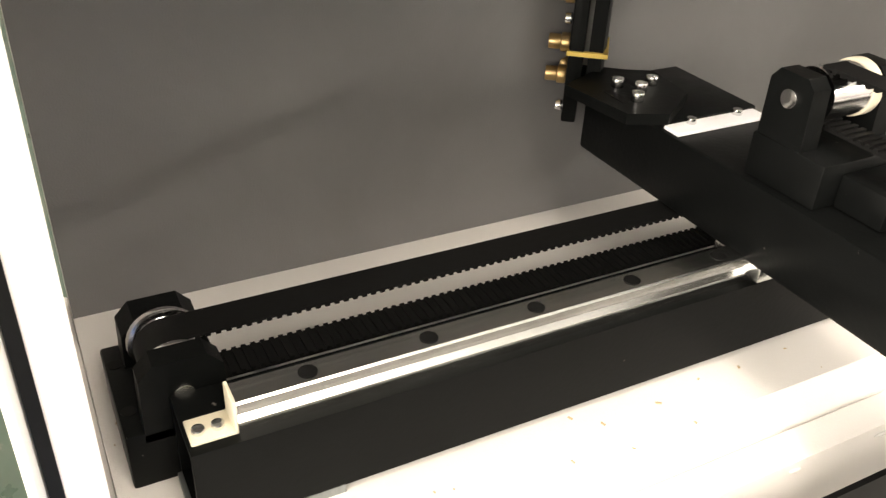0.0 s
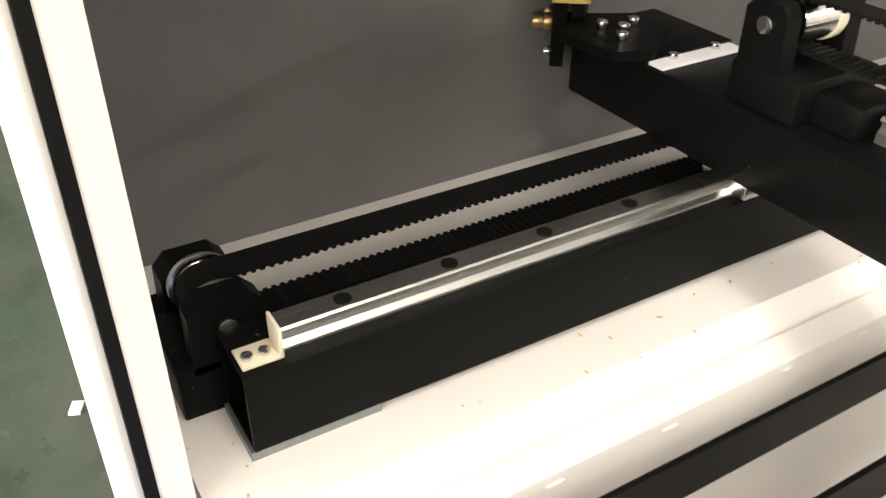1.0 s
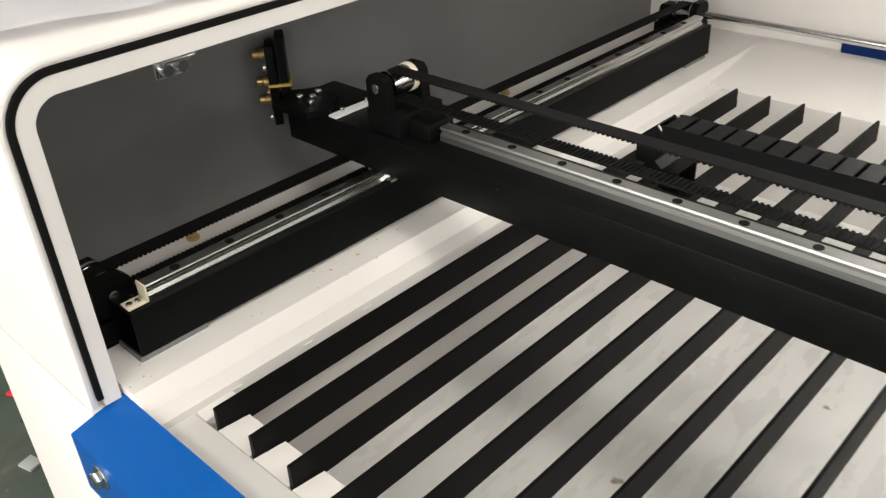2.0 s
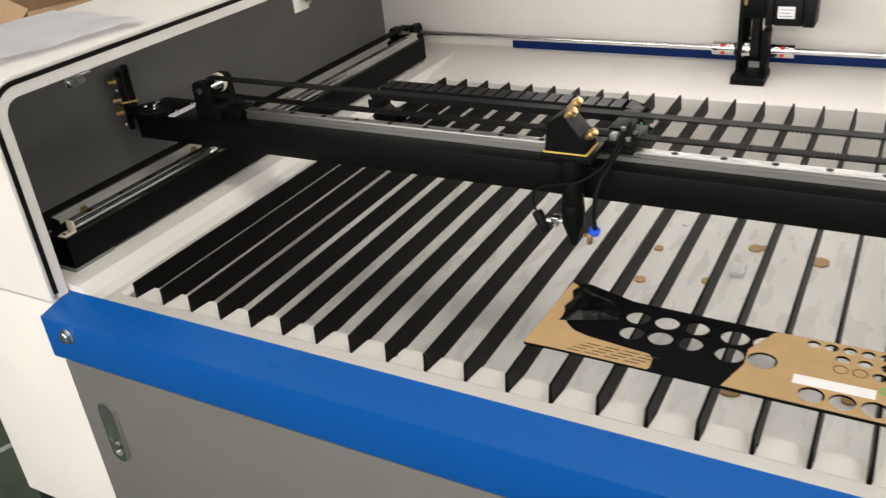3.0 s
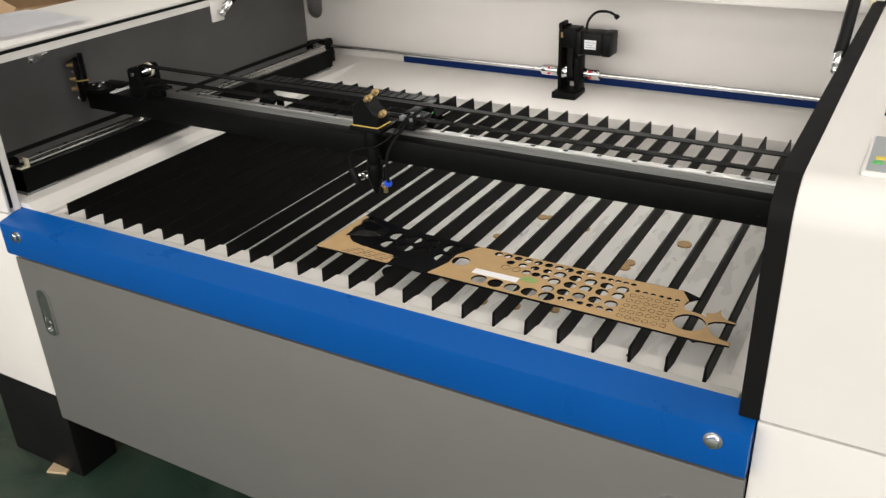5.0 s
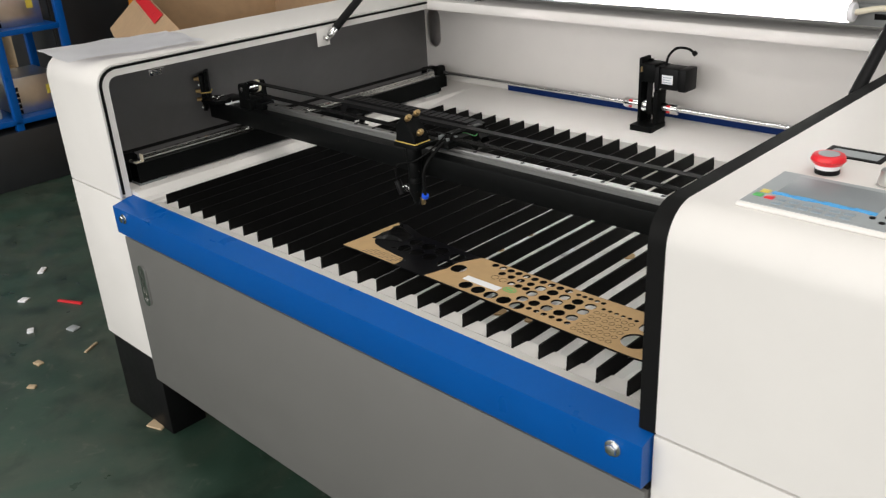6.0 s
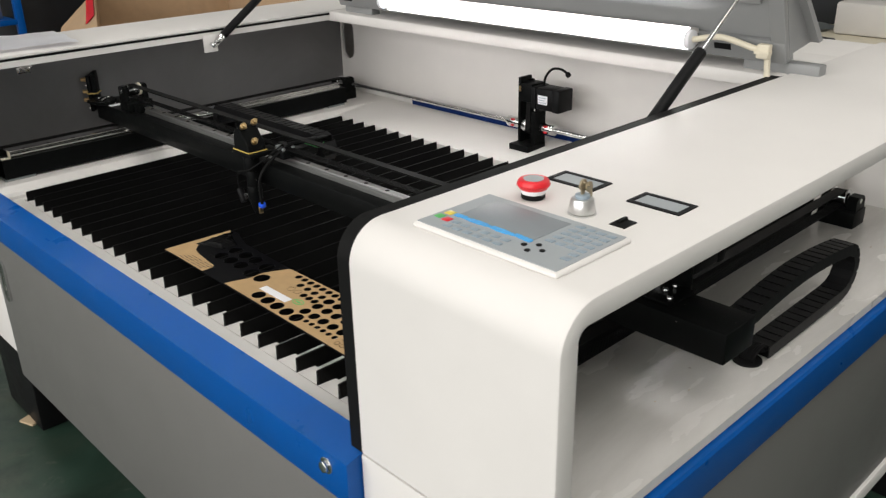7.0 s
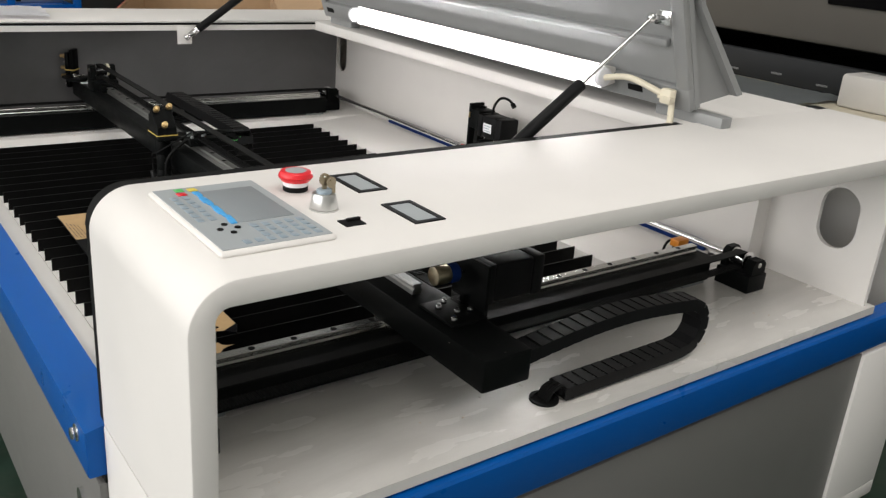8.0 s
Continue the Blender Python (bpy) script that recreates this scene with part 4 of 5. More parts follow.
def chain_mesh(length, width, height):
    bm = B()
    for s in (-1, 1):
        bx(bm, s * width / 2 - (0.002 if s > 0 else 0), s * width / 2 + (0.002 if s < 0 else 0), -length * 0.56, length * 0.56, -height / 2, height / 2, 0.001, 1)
    for z in (-1, 1):
        bx(bm, -width / 2, width / 2, -length * 0.40, length * 0.40, z * height / 2 - (0.0015 if z > 0 else -0.0), z * height / 2 + (0.0 if z > 0 else 0.0015))
    return mesh("link", bm, PLASTIC)


def chain(g, pts, width_axis, pitch, me):
    """Links along a path of straight pieces, each turned with it."""
    pts = [Vector(p) for p in pts]
    seglen = [(b - a).length for a, b in zip(pts, pts[1:])]
    total = sum(seglen)
    s = pitch / 2

    def place(q):
        for a, b, ln in zip(pts, pts[1:], seglen):
            if q <= ln:
                return a + (b - a) * q / ln
            q -= ln
        return pts[-1]

    while s < total:
        p, a, b = place(s), place(max(0, s - pitch * 0.4)), place(min(total, s + pitch * 0.4))
        d = (b - a).normalized()
        w = Vector(width_axis)
        n = w.cross(d).normalized()
        o = new("link", me)
        o.matrix_local = Matrix.Translation(p) @ Matrix((w, d, n)).transposed().to_4x4()
        o.parent = g
        s += pitch


yc = thing("cable_chain", "black plastic cable chain looping from beam end to floor", "cable chain")
loop = [(1.59, 0.475 + 0.32 * i / 8, 0.772 + 0.016 * math.sin(math.pi * i / 8 * 0.9)) for i in range(9)]
loop += [(1.59, 0.795 + u, 0.739 + v) for u, v in arc(0, 0, 0.0375, 80, -80, 10)]
loop += [(1.59, 0.785 - 0.235 * i / 6, 0.700 - 0.004 * i / 6) for i in range(7)]
chain(yc, loop, (1, 0, 0), 0.0195, chain_mesh(0.0195, 0.034, 0.019))
for dx, mt in ((-0.008, RUBBER), (0.0, RUBBER), (0.007, PLASTIC)):
    bm = B()
    hose(bm, [Vector(q) + Vector((dx, 0, 0.001)) for q in loop[::2]], 0.0048, 6)
    part("inner_cable", bm, mt, yc)
bm = B()
for k in range(6):
    dx = 0.004 * (k - 2.5)
    hose(bm, [(1.59 + dx, 0.56, 0.698 + 0.002 * (k % 2)), (1.588 + dx, 0.548, 0.702 + 0.002 * (k % 3)), (1.585 + dx * 0.9, 0.537, 0.696), (1.584 + dx * 0.8, 0.531, 0.676)], 0.0026)
part("cables", bm, RUBBER, yc, "bundle of black cables")
bm = B()
bx(bm, 1.578, 1.605, 0.462, 0.492, 0.764, 0.767)
part("end_bracket", bm, CHROME, yc, "bent steel end bracket")
bm = B()
sheet(bm, ring(1.585, 0.533, 0.0205, seg=28), [ring(1.585, 0.533, 0.0150, seg=20)], LEDGE, LEDGE + 0.003)
cyl(bm, (1.585, 0.533, LEDGE + 0.0002), (1.585, 0.533, LEDGE + 0.0008), 0.0155, 20)
single("cable_grommet", bm, RUBBER, "black rubber cable grommet in the tunnel floor", "grommet")

xc = thing("cable_chain", "black plastic cable chain lying along the gantry behind the beam", "cable chain")
loop = [(0.598 + u, 0.528, 0.801 + v) for u, v in arc(0, 0, 0.021, -60, 80, 8)]
loop += [(0.58, 0.528, 0.822), (0.215, 0.528, 0.822)]
loop += [(0.2105 + u, 0.528, 0.7995 + v) for u, v in arc(0, 0, 0.0225, 100, 260, 8)]
loop += [(0.222, 0.528, 0.777)]
chain(xc, loop, (0, 1, 0), 0.0195, chain_mesh(0.0195, 0.034, 0.021))
bm = B()
bx(bm, 0.206, 0.236, 0.4655, 0.546, 0.7615, 0.7655, 0.001)
part("support_strip", bm, BLACK, xc, "black support strip")
bm = B()
bx(bm, 0.60, 0.622, 0.44, 0.53, 0.8275, 0.8305, 0.0008)
part("end_bracket", bm, BLACK, xc)
bm = B()
hose(bm, [(0.618, 0.520, 0.818), (0.624, 0.505, 0.812), (0.622, 0.485, 0.820), (0.618, 0.468, 0.828)], 0.0011)
part("green_wire", bm, GREEN, xc, "thin green wire")

# ---- cut sheet on the slats ----
sheet_t = thing("cut_acrylic_sheet", "black acrylic offcut under kraft paper, full of round cut-outs", "acrylic sheet")
holes = []


def row(x0, x1, y0, y1, n, r):
    for k in range(n):
        u = k / max(n - 1, 1)
        holes.append((x0 + (x1 - x0) * u, y0 + (y1 - y0) * u, r))


row(0.704, 0.770, 0.238, 0.239, 3, 0.0138)
row(0.706, 0.770, 0.206, 0.208, 3, 0.0138)
row(0.812, 0.846, 0.236, 0.236, 2, 0.0150)
row(0.813, 0.846, 0.203, 0.203, 2, 0.0150)
row(0.890, 1.049, 0.251, 0.249, 10, 0.0068)
row(1.069, 1.117, 0.248, 0.248, 5, 0.0045)
row(0.920, 0.984, 0.233, 0.231, 4, 0.0070)
row(1.006, 1.107, 0.229, 0.227, 5, 0.0098)
row(0.956, 0.988, 0.214, 0.213, 3, 0.0070)
row(1.006, 1.107, 0.206, 0.206, 5, 0.0098)
row(1.005, 1.105, 0.182, 0.180, 5, 0.0098)
row(0.899, 1.013, 0.163, 0.159, 5, 0.0125)
row(1.034, 1.109, 0.163, 0.162, 6, 0.0052)
row(1.128, 1.188, 0.232, 0.231, 6, 0.0038)
outline = [(0.600, 0.146), (0.634, 0.147), (1.231, 0.139), (1.2345, 0.1345), (1.241, 0.1395)]
END = [(1.281, 0.144), (1.281, 0.1525), (1.268, 0.154), (1.257, 0.160), (1.249, 0.169), (1.2435, 0.180), (1.2425, 0.188), (1.249, 0.1965), (1.260, 0.201), (1.277, 0.2015), (1.277, 0.2045), (1.264, 0.207), (1.256, 0.2135), (1.252, 0.222), (1.250, 0.233), (1.2475, 0.222), (1.2425, 0.2165), (1.234, 0.214), (1.236, 0.203), (1.228, 0.207), (1.216, 0.209), (1.206, 0.210)]
outline += END
holes.append((1.219, 0.179, 0.0222))
outline += [(1.2005, 0.217), (1.200, 0.226), (1.204, 0.239), (1.216, 0.252), (1.192, 0.263), (0.852, 0.261), (0.69, 0.268), (0.63, 0.288), (0.607, 0.286)]


def inside(pt, poly):
    ok = False
    for (ax, ay), (bx_, by) in zip(poly, poly[1:] + poly[:1]):
        if (ay > pt[1]) != (by > pt[1]) and pt[0] < (bx_ - ax) * (pt[1] - ay) / (by - ay) + ax:
            ok = not ok
    return ok


def gap(pt, poly):
    best = 9.0
    for (ax, ay), (bx_, by) in zip(poly, poly[1:] + poly[:1]):
        a, b, p = Vector((ax, ay)), Vector((bx_, by)), Vector(pt)
        t = max(0, min(1, (p - a).dot(b - a) / max((b - a).length_squared, 1e-12)))
        best = min(best, (a + (b - a) * t - p).length)
    return best


def cut(poly, z0, z1):
    bm = B()
    hs = [ring(x, y, r, seg=20) for x, y, r in holes if inside((x, y), poly) and gap((x, y), poly) > r + 0.0006]
    return sheet(bm, poly, hs, z0, z1)


part("acrylic", cut(outline, SLATZ, SLATZ + 0.0028), ACRYLIC, sheet_t, "glossy black acrylic")
ptop = SLATZ + 0.0028
right_paper = [(0.816, 0.1465), (1.231, 0.1395), (1.241, 0.1400)]
right_paper += [(u, v) for u, v in END]
right_paper += [(1.2005, 0.2175), (1.200, 0.226), (1.203, 0.237), (1.196, 0.2485), (1.188, 0.2615), (0.853, 0.2605), (0.848, 0.256), (0.829, 0.218), (0.830, 0.19)]
part("paper", cut(right_paper, ptop, ptop + 0.0005), KRAFT, sheet_t, "brown kraft masking paper")
left_paper = [(0.600, 0.1465), (0.634, 0.1475), (0.740, 0.1458), (0.742, 0.150), (0.741, 0.166), (0.735, 0.173), (0.715, 0.1745), (0.69, 0.178), (0.665, 0.181), (0.645, 0.187), (0.632, 0.198), (0.622, 0.216), (0.616, 0.232), (0.620, 0.250), (0.613, 0.266), (0.617, 0.279), (0.607, 0.285)]
part("paper", cut(left_paper, ptop, ptop + 0.0005), KRAFT, sheet_t, "torn brown kraft masking paper")
bm = B()
bx(bm, 0.879, 0.955, 0.1765, 0.1915, ptop + 0.0005, ptop + 0.0009)
part("label", bm, PAPER, sheet_t, "blank white paper label")
bm = B()
sheet(bm, ring(0.970, 0.193, 0.013, 0.008, 24), [ring(0.970, 0.193, 0.0108, 0.006, 20)], ptop + 0.0005, ptop + 0.0008)
bx(bm, 0.963, 0.977, 0.191, 0.195, ptop + 0.0005, ptop + 0.0008)
part("printed_mark", bm, GREEN, sheet_t, "green oval print")
bm = B()
for k in range(5):
    for q in range(4):
        u = 0.648 + 0.022 * q + 0.006 * k
        v = 0.151 + 0.0055 * k
        if v < 0.168:
            bx(bm, u, u + 0.016, v, v + 0.0012, ptop + 0.0005, ptop + 0.0007)
part("printed_lines", bm, GRIME, sheet_t, "rows of faint unreadable print")
bm = B()
for r in range(5):
    for k in range(6):
        x, y = 1.126 + 0.0125 * k, 0.216 - 0.0155 * r
        if r == 0 or (x - 1.219) ** 2 + (y - 0.179) ** 2 > 0.030 ** 2:
            sheet(bm, ring(x, y, 0.0048, seg=14), [ring(x, y, 0.0041, seg=14)], ptop + 0.0005, ptop + 0.0007)
for x, y, r in ((0.920, 0.2145, 0.0072), (0.938, 0.2145, 0.0072)):
    sheet(bm, ring(x, y, r, seg=18), [ring(x, y, r - 0.0008, seg=18)], ptop + 0.0005, ptop + 0.0007)
tagged(part("cut_lines", bm, ACRYLIC, sheet_t, "thin dark laser-cut circles"), kind="stuff")
# crumpled black film where the paper was pulled away
bm = B()
nx, ny = 16, 10
grid = []
for i in range(nx + 1):
    u = i / nx
    col = []
    for j in range(ny + 1):
        v = j / ny
        y0, y1 = 0.200 + 0.022 * u, 0.284 - 0.030 * u ** 0.6
        edge = min(1.0, 5 * min(u, 1 - u, v, 1 - v))
        lift = edge * (0.0045 + 0.007 * (1 - u) * abs(noise.noise((u * 5, v * 4, 3))) + 0.003 * abs(noise.noise((u * 13, v * 9, 7))))
        col.append(bm.verts.new((0.621 + 0.062 * u + 0.004 * noise.noise((v * 6, u * 3, 5)), y0 + (y1 - y0) * v, ptop + 0.0008 + lift)))
    grid.append(col)
for i in range(nx):
    for j in range(ny):
        bm.faces.new((grid[i][j], grid[i + 1][j], grid[i + 1][j + 1], grid[i][j + 1]))
bmesh.ops.solidify(bm, geom=bm.faces[:], thickness=0.0006)
part("torn_film", bm, FILM, sheet_t, "crumpled glossy black film")
# fallen cut-outs in the tray
for x, y, r, mt in ((1.069, 0.761, 0.015, KRAFT), (0.993, 0.634, 0.012, KRAFT), (0.990, 0.612, 0.012, KRAFT), (0.853, 0.745, 0.014, KRAFT), (0.75, 0.76, 0.011, KRAFT), (0.765, 0.765, 0.008, KRAFT),
                    (0.70, 0.63, 0.009, KRAFT), (0.60, 0.71, 0.008, KRAFT), (0.58, 0.395, 0.02, ACRYLIC), (0.66, 0.41, 0.02, ACRYLIC), (0.70, 0.42, 0.012, KRAFT), (0.79, 0.37, 0.016, KRAFT),
                    (0.86, 0.38, 0.010, KRAFT), (0.62, 0.81, 0.006, PAPER), (0.60, 0.60, 0.009, KRAFT), (0.93, 0.40, 0.009, KRAFT)):
    bm = B()
    cyl(bm, (x, y, TRAYZ), (x, y, TRAYZ + 0.0034), r, 22)
    black = mt is ACRYLIC
    single("cut_disc", bm, mt, "round black acrylic cut-out lying in the tray" if black else "round paper-faced cut-out lying in the white tray", "cut-out", "fallen cut-outs")
bm = B()
bx(bm, 0.727, 0.75, 0.655, 0.69, TRAYZ, TRAYZ + 0.012, 0.004)
single("plastic_scrap", bm, PAPER, "small scrap of white plastic in the tray", "scrap")

# paper sheets on the side cover
bm = B()
nx, ny = 10, 16
grid = [[bm.verts.new((-0.345 + 0.235 * i / nx + 0.06 * j / ny, 0.03 + 0.31 * j / ny - 0.03 * i / nx, TOP + 0.004 + 0.006 * (noise.noise((i * 0.35, j * 0.3, 1)) + 0.4) + (0.002 if i > 1 else -0.0))) for j in range(ny + 1)] for i in range(nx + 1)]
for i in range(nx):
    for j in range(ny):
        bm.faces.new((grid[i][j], grid[i + 1][j], grid[i + 1][j + 1], grid[i][j + 1]))
bmesh.ops.solidify(bm, geom=bm.faces[:], thickness=0.002)
single("paper_sheet", bm, PAPER, "creased white paper sheets lying on the white side cover", "paper")

# brass nuts along the ledge and crumbs of cutting waste
for y in (0.235, 0.495, 0.78):
    bm = B()
    cyl(bm, (-0.215, y, LEDGE), (-0.215, y, LEDGE + 0.003), 0.0075, 20)
    cyl(bm, (-0.215, y, LEDGE + 0.003), (-0.215, y, LEDGE + 0.008), 0.0055, 6, bevel=0.0006)
    single("brass_nut", bm, BRASS, "dull brass nut on the white ledge beside the belt", "nut", "ledge nuts")
bm = B()
rnd = random.Random(5)
for k in range(44):
    if k < 24:
        x, y, z = rnd.uniform(-0.054, -0.02), rnd.uniform(0.06, 0.5), LEDGE
        if k < 10:
            x, y = rnd.uniform(-0.15, -0.03), rnd.uniform(0.055, 0.078)
    else:
        x, y, z = rnd.uniform(1.45, 1.62), rnd.uniform(0.12, 1.1), LEDGE
    s = rnd.uniform(0.0005, 0.0013)
    bmesh.ops.create_cube(bm, size=1, matrix=Matrix.Translation((x, y, z + s * 0.3)) @ Matrix.Rotation(rnd.uniform(0, 3), 4, "Z") @ Matrix.Diagonal((s * rnd.uniform(0.8, 3), s, s * 0.6, 1)))
single("cutting_crumbs", bm, WOOD, "scattered brown crumbs of cutting waste on the white ledges", "crumbs", kind="stuff")

bm = B()
rnd = random.Random(11)
for k in range(11):
    y = 0.13 + 0.082 * k + rnd.uniform(-0.008, 0.008)
    s = rnd.uniform(0.004, 0.009)
    bmesh.ops.create_uvsphere(bm, u_segments=8, v_segments=6, radius=1, matrix=Matrix.Translation((0.0145, y, LEDGE - 0.0195 - rnd.uniform(0, 0.003))) @ Matrix.Diagonal((0.0012, s, 0.0010, 1)))
tagged(part("sealant", bm, TRAY, machine, "lumpy white sealant along the fold"), kind="stuff")

# ---- the workshop behind ----


def carton(name, x0, x1, y0, y1, h, label, turn=0.0, flaps=(), tape=""):
    g = thing(name, label, "box", "cardboard boxes")
    t = 0.006
    cx, cy = (x0 + x1) / 2, (y0 + y1) / 2
    m = Matrix.Translation((cx, cy, 0)) @ Matrix.Rotation(radians(turn), 4, "Z")
    hx, hy = (x1 - x0) / 2, (y1 - y0) / 2

    def p(name, bm, mat, label=""):
        bmesh.ops.transform(bm, matrix=m, verts=bm.verts[:])
        return part(name, bm, mat, g, label)

    bm = B()
    bx(bm, -hx, hx, -hy, -hy + t, 0, h)
    bx(bm, -hx, hx, hy - t, hy, 0, h)
    bx(bm, -hx, -hx + t, -hy + t, hy - t, 0, h)
    bx(bm, hx - t, hx, -hy + t, hy - t, 0, h)
    bx(bm, -hx, hx, -hy, hy, 0.0, t)
    p("body", bm, CARD)
    for side, ang, w in flaps:
        bm = B()
        half = hx if side in "sn" else hy
        e = {"e": hx, "w": -hx, "n": hy, "s": -hy}[side]
        k = 1 if e > 0 else -1
        prof = [(e, h), (e + k * math.cos(ang) * w, h + math.sin(ang) * w), (e + k * math.cos(ang) * w, h + math.sin(ang) * w + t), (e - k * 0.004, h + t)]
        prism(bm, prof, -half, half, "x" if side in "sn" else "y")
        p("flap", bm, CARD)
        if side == tape:
            bm = B()
            cc, sn = math.cos(ang), math.sin(ang)
            prism(bm, [(e + k * cc * q, h + t + 0.002 + sn * q) for q in (0.005, 0.05)] + [(e + k * cc * q, h + t + 0.0035 + sn * q) for q in (0.05, 0.005)], -half, half * 0.35, "x" if side in "sn" else "y")
            p("red_tape", bm, RED, "red printed tape")
    return g


carton("cardboard_box", -1.893, -0.633, 0.883, 1.483, 0.88, "large open brown cardboard box with raised flaps and red tape", -23, (("s", -0.75, 0.22), ("w", 0.9, 0.22), ("n", 0.5, 0.2)), "s")
carton("cardboard_box", -2.35, -1.75, 2.0, 3.0, 0.9, "brown cardboard box standing open behind another box", -8, (("e", 0.4, 0.2), ("n", 0.7, 0.2)))
post = thing("orange_post", "orange steel post beside a grey sheet panel on the floor", "post")
bm = B()
bx(bm, -2.52, -2.48, 1.36, 1.42, 0, 1.3, 0.004)
bx(bm, -2.60, -2.40, 1.30, 1.48, 0, 0.02, 0.004)
part("upright", bm, ORANGE, post, "orange upright")
bm = B()
bx(bm, -2.515, -2.49, 1.42, 1.60, 0.02, 1.3, 0.003)
part("panel", bm, LIDGREY, post, "grey sheet panel")


def rack(x, y, label):
    g = thing("steel_rack", label, "rack")
    w, d, h = 0.62, 0.45, 1.5
    for u, v in ((0, 0), (w, 0), (0, d), (w, d), (w / 2, d)):
        bm = B()
        bx(bm, x + v, x + v + 0.035, y + u, y + u + 0.035, 0, h, 0.002)
        part("post", bm, BLUE, g, "blue steel post")
    bm = B()
    bx(bm, x + 0.03, x + d + 0.045, y - 0.01, y + w + 0.045, 0, 0.27, 0.004)
    part("plinth", bm, GRIME, g, "dark plinth")
    for z in (0.30, 0.71, 1.10):
        bm = B()
        bx(bm, x, x + d + 0.035, y + 0.036, y + w - 0.001, z, z + 0.025, 0.002)
        part("shelf", bm, BLUE, g)
        for k in range(2):
            bm = B()
            y0 = y + 0.055 + 0.30 * k
            bx(bm, x + 0.12, x + 0.40, y0, y0 + 0.23, z + 0.025, z + 0.17 + 0.03 * k, 0.004)
            o = part("power_unit", bm, (PADGREY, ALU)[k], g, "metal-cased power unit")
            bm = B()
            bx(bm, x + 0.40, x + 0.4015, y0 + 0.165, y0 + 0.195, z + 0.10, z + 0.145)
            part("label", bm, YELLOW, o, "yellow warning label")
            for q in range(5):
                bm = B()
                bx(bm, x + 0.40, x + 0.404, y0 + 0.006, y0 + 0.03, z + 0.03 + 0.027 * q, z + 0.05 + 0.027 * q)
                part("terminal", bm, PLASTIC, o)
    return g


rack(-2.95, 0.345, "blue steel rack holding metal power units")


def cabinet(x0, x1, y0, y1, h, label):
    g = thing("dark_cabinet", label, "cabinet", "dark cabinets")
    bm = B()
    bx(bm, x0, x1, y0, y1, 0, h, 0.006)
    part("body", bm, GRIME, g)
    for k in range(2):
        bm = B()
        w = (y1 - y0) / 2
        bx(bm, x1, x1 + 0.012, y0 + k * w + 0.008, y0 + (k + 1) * w - 0.008, 0.06, h - 0.04, 0.003)
        dr = part("door", bm, GRIME, g)
        bm = B()
        bx(bm, x1 + 0.012, x1 + 0.03, y0 + w - 0.05 + 0.08 * k, y0 + w - 0.035 + 0.08 * k, h * 0.5, h * 0.5 + 0.14, 0.003)
        part("handle", bm, CHROME, dr)
    return g


cabinet(-3.4, -2.8, 1.06, 2.2, 1.7, "tall dark steel cabinet against the workshop wall")
cabinet(-3.6, -3.0, 2.4, 3.5, 1.3, "low dark steel cabinet")


def shelf_unit(x, y0, y1):
    g = thing("shelf_unit", "wooden shelf unit crowded with boxes and folders", "shelf")
    for y in (y0, y1):
        bm = B()
        bx(bm, x, x + 0.4, y - 0.02, y + 0.02, 0, 2.0, 0.002)
        part("side", bm, WOOD, g)
    for z in (0.1, 0.55, 1.0, 1.45, 1.95):
        bm = B()
        bx(bm, x, x + 0.4, y0 + 0.02, y1 - 0.02, z, z + 0.03, 0.002)
        part("board", bm, WOOD, g)
        y = y0 + 0.05
        while y < y1 - 0.3 and z < 1.9:
            w = random.uniform(0.08, 0.28)
            bm = B()
            bx(bm, x + 0.08, x + 0.36, y, y + w, z + 0.03, z + random.uniform(0.16, 0.36), 0.004)
            part("stored_box", bm, random.choice((CARD, KEYGREY, PAPER, GRIME, NAVY)), g)
            y += w + random.uniform(0.02, 0.08)


shelf_unit(-5.2, -0.6, 1.6)
shelf_unit(-5.2, 2.0, 4.2)


def other_machine():
    g = thing("second_machine", "second grey and black laser machine with a dark slatted bed", "machine")
    bm = B()
    bx(bm, -0.6, 1.9, 2.66, 3.9, 0.972, 1.5, 0.02)
    part("hood", bm, HOOD, g, "warm grey sheet hood")
    bm = B()
    bx(bm, 0.62, 1.6, 2.65, 2.662, 1.11, 1.40, 0.01)
    part("hood_window", bm, ACRYLIC, g, "dark hood window")
    # white strip added in place of the daylight that shows under the hood
    bm = B()
    bx(bm, -0.6, 1.9, 3.84, 3.9, 0.86, 0.970)
    part("bright_gap_strip", bm, WHITE, g, "white strip standing in for daylight behind the hood gap")
    bm = B()
    bx(bm, -0.6, 2.4, 2.2, 3.9, 0.1, 0.80, 0.01)
    part("body", bm, GRIME, g)
    for k in range(30):
        bm = B()
        bx(bm, -0.5 + 0.08 * k, -0.497 + 0.08 * k, 2.645, 3.83, 0.80, 0.90)
        part("slat", bm, SOOT, g)
    bm = B()
    bx(bm, -0.6, 2.4, 2.60, 2.64, 0.802, 0.922, 0.003)
    fr = part("front_bar", bm, GRIME, g)
    for k in range(14):
        bm = B()
        bx(bm, -0.4 + 0.18 * k, -0.36 + 0.18 * k, 2.595, 2.601, 0.845 + 0.01 * (k % 2), 0.851 + 0.01 * (k % 2))
        part("mark", bm, LIDGREY, fr)
    bm = B()
    bx(bm, -0.6, 2.4, 1.95, 2.595, 0.802, 0.826, 0.004)
    part("table", bm, CREAM, g, "pale dusty front table")
    for x in (-0.55, 2.3):
        bm = B()
        bx(bm, x, x + 0.08, 2.3, 2.38, 0, 0.1)
        part("foot", bm, GRIME, g)


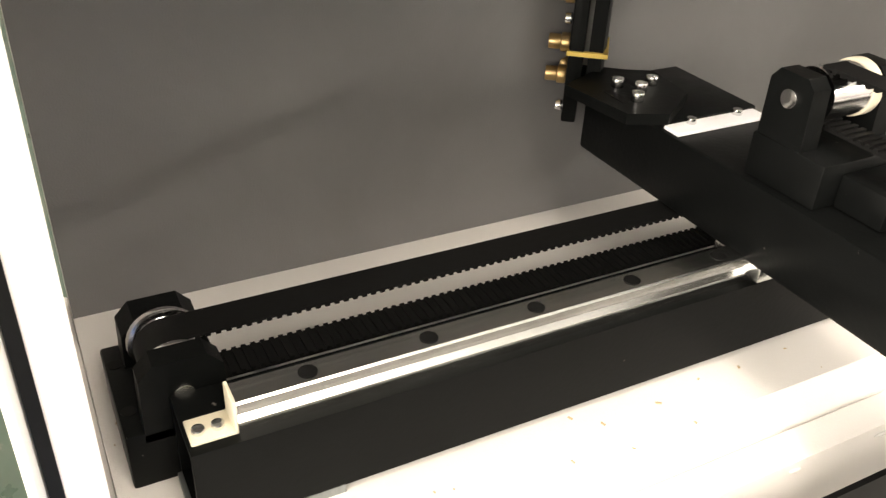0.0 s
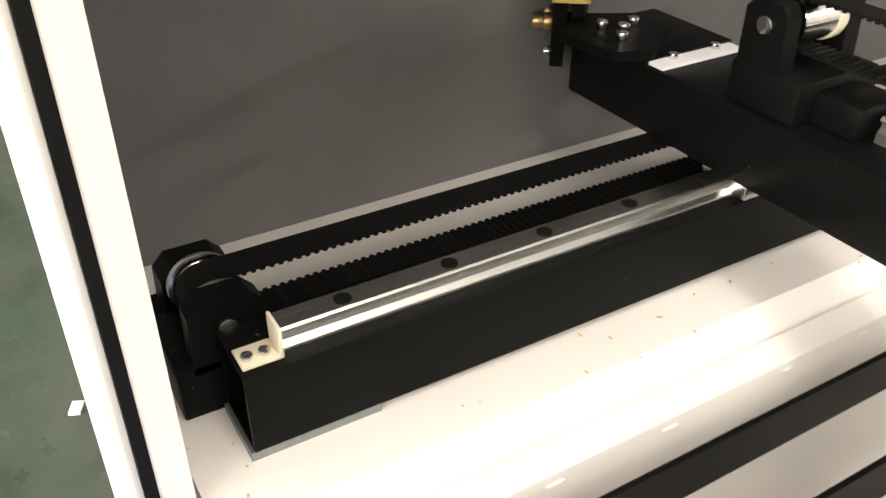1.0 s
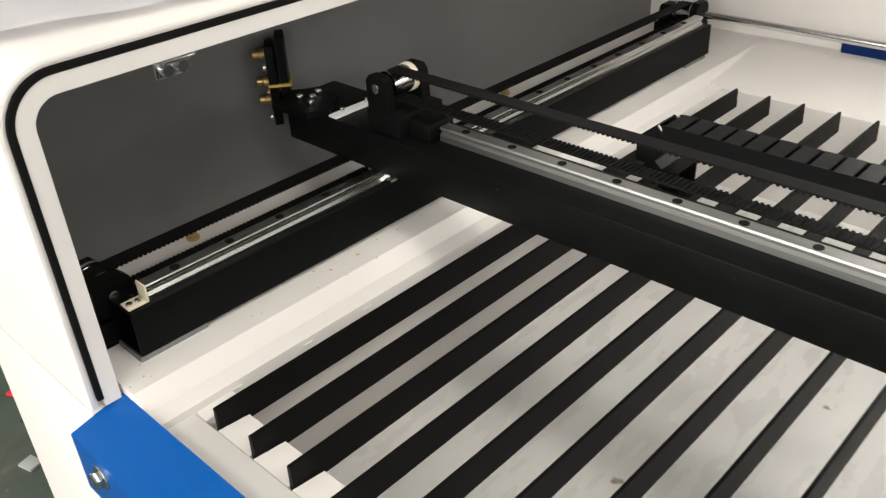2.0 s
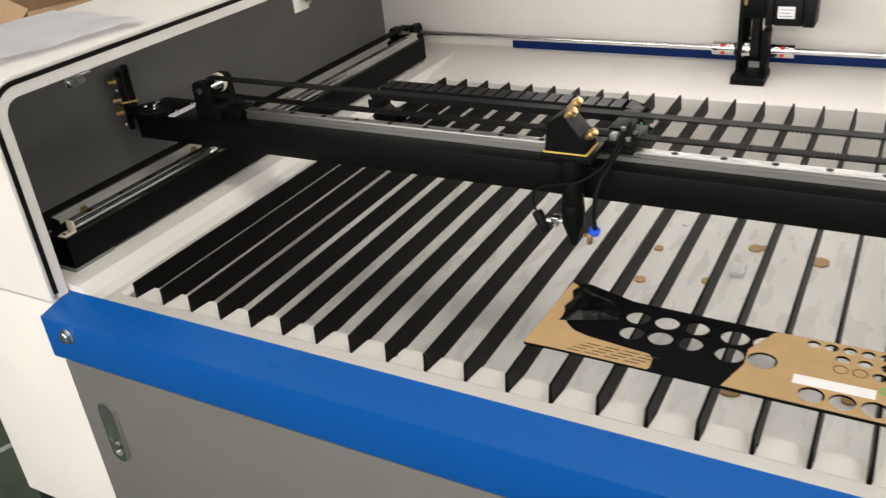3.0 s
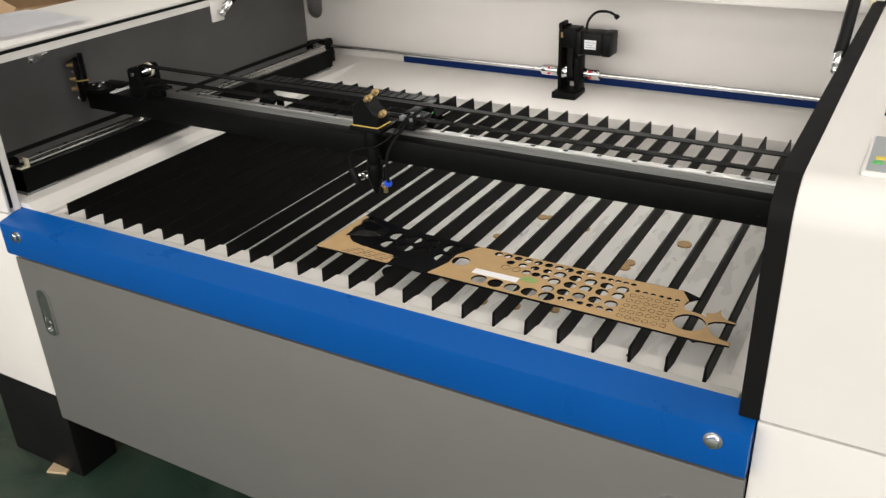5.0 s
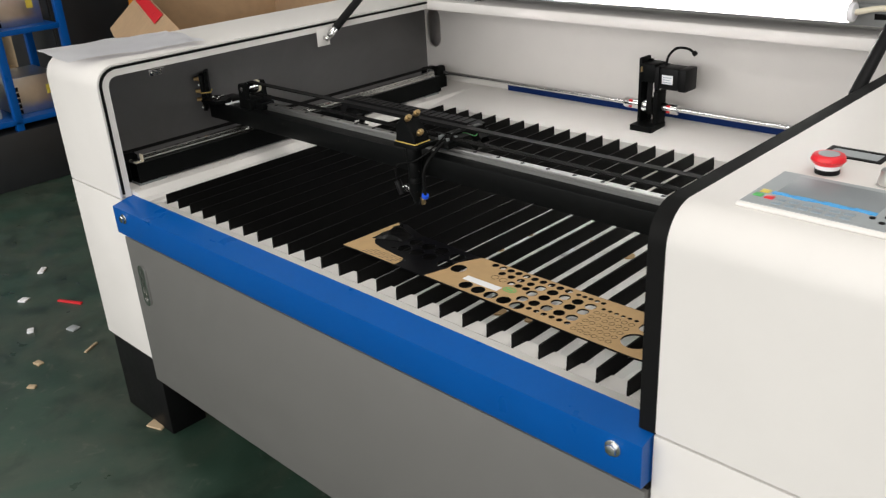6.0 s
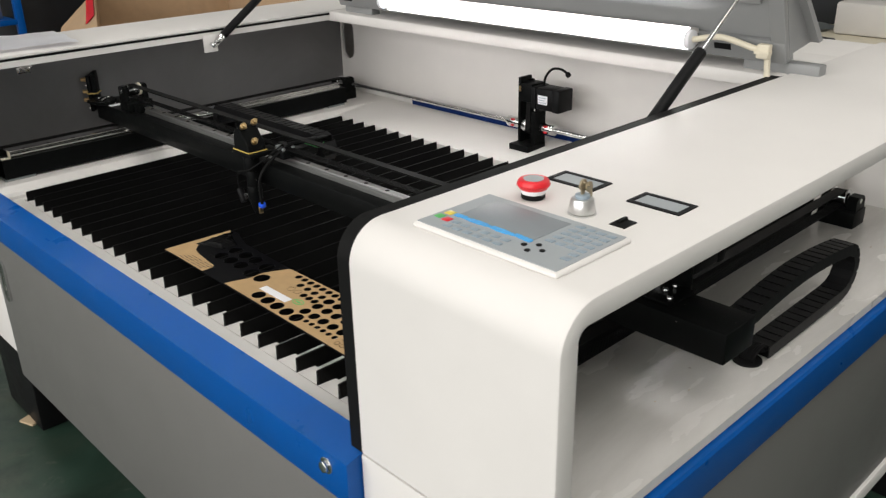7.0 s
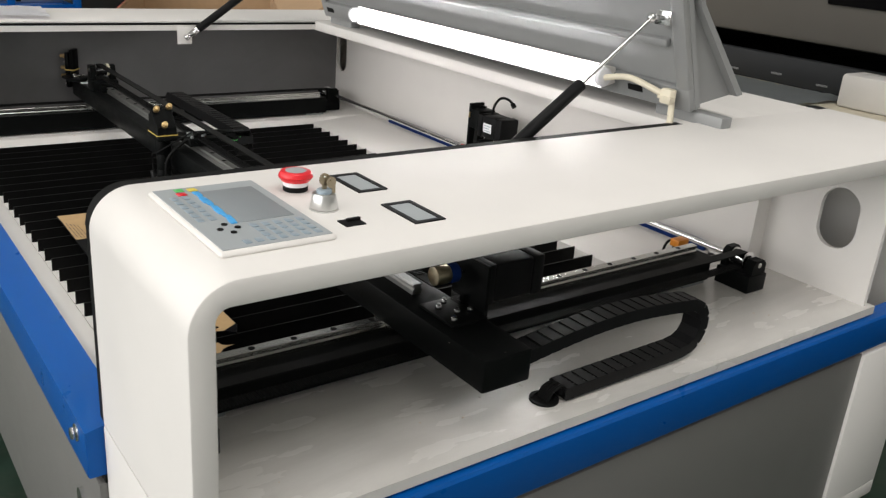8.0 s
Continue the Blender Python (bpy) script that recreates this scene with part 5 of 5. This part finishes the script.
other_machine()
bm = B()
bx(bm, 0.87, 1.05, 2.40, 2.52, 0.826, 0.93, 0.012)
single("white_casing", bm, WHITE, "white sheet-metal casing standing on the pale table", "casing")
bm = B()
nx, ny = 22, 12
grid = [[bm.verts.new((0.34 + 0.50 * i / nx, 2.02 + 0.52 * j / ny + 0.02 * noise.noise((i * 0.4, j * 0.2, 2)), 0.830 + 0.016 * abs(noise.noise((i * 0.45, j * 0.4, 4))))) for j in range(ny + 1)] for i in range(nx + 1)]
for i in range(nx):
    for j in range(ny):
        bm.faces.new((grid[i][j], grid[i + 1][j], grid[i + 1][j + 1], grid[i][j + 1]))
bmesh.ops.solidify(bm, geom=bm.faces[:], thickness=0.0015)
single("dust_cover", bm, PADGREY, "crumpled grey plastic cover lying on the pale table", "cover")
bm = B()
prism(bm, [(0.85, 2.22), (0.91, 2.20), (0.96, 2.23), (0.93, 2.28), (0.87, 2.29)], 0.826, 0.834, "z")
single("dark_scrap", bm, GRIME, "dark flat offcut lying on the pale table beside a plastic cover", "scrap")
# scraps on the floor
for x, y, w, l, a, mt in ((-0.14, 0.045, 0.05, 0.075, 20, WOOD), (-0.72, -0.05, 0.03, 0.02, 10, WOOD), (-1.4, 0.25, 0.02, 0.05, 50, PAPER), (-1.2, 0.1, 0.03, 0.03, 30, PAPER), (-0.62, -0.6, 0.03, 0.03, 15, CREAM), (-1.05, 0.2, 0.10, 0.012, 25, RED), (-0.9, 0.45, 0.022, 0.018, 40, CREAM), (-0.75, 0.22, 0.05, 0.012, 70, PADGREY), (-0.85, 0.12, 0.035, 0.03, 15, PADGREY), (-0.68, 0.10, 0.06, 0.008, 120, WOOD), (-0.95, 0.02, 0.02, 0.03, 65, PAPER), (-0.6, -0.12, 0.025, 0.016, 35, WOOD)):
    bm = B()
    bx(bm, -w / 2, w / 2, -l / 2, l / 2, 0, 0.006, 0.001)
    o = single("floor_scrap", bm, mt, "small flat offcut lying on the green floor", "scrap", "floor scraps")
    o.matrix_world = pose(x, y, 0, 0, 0, a)
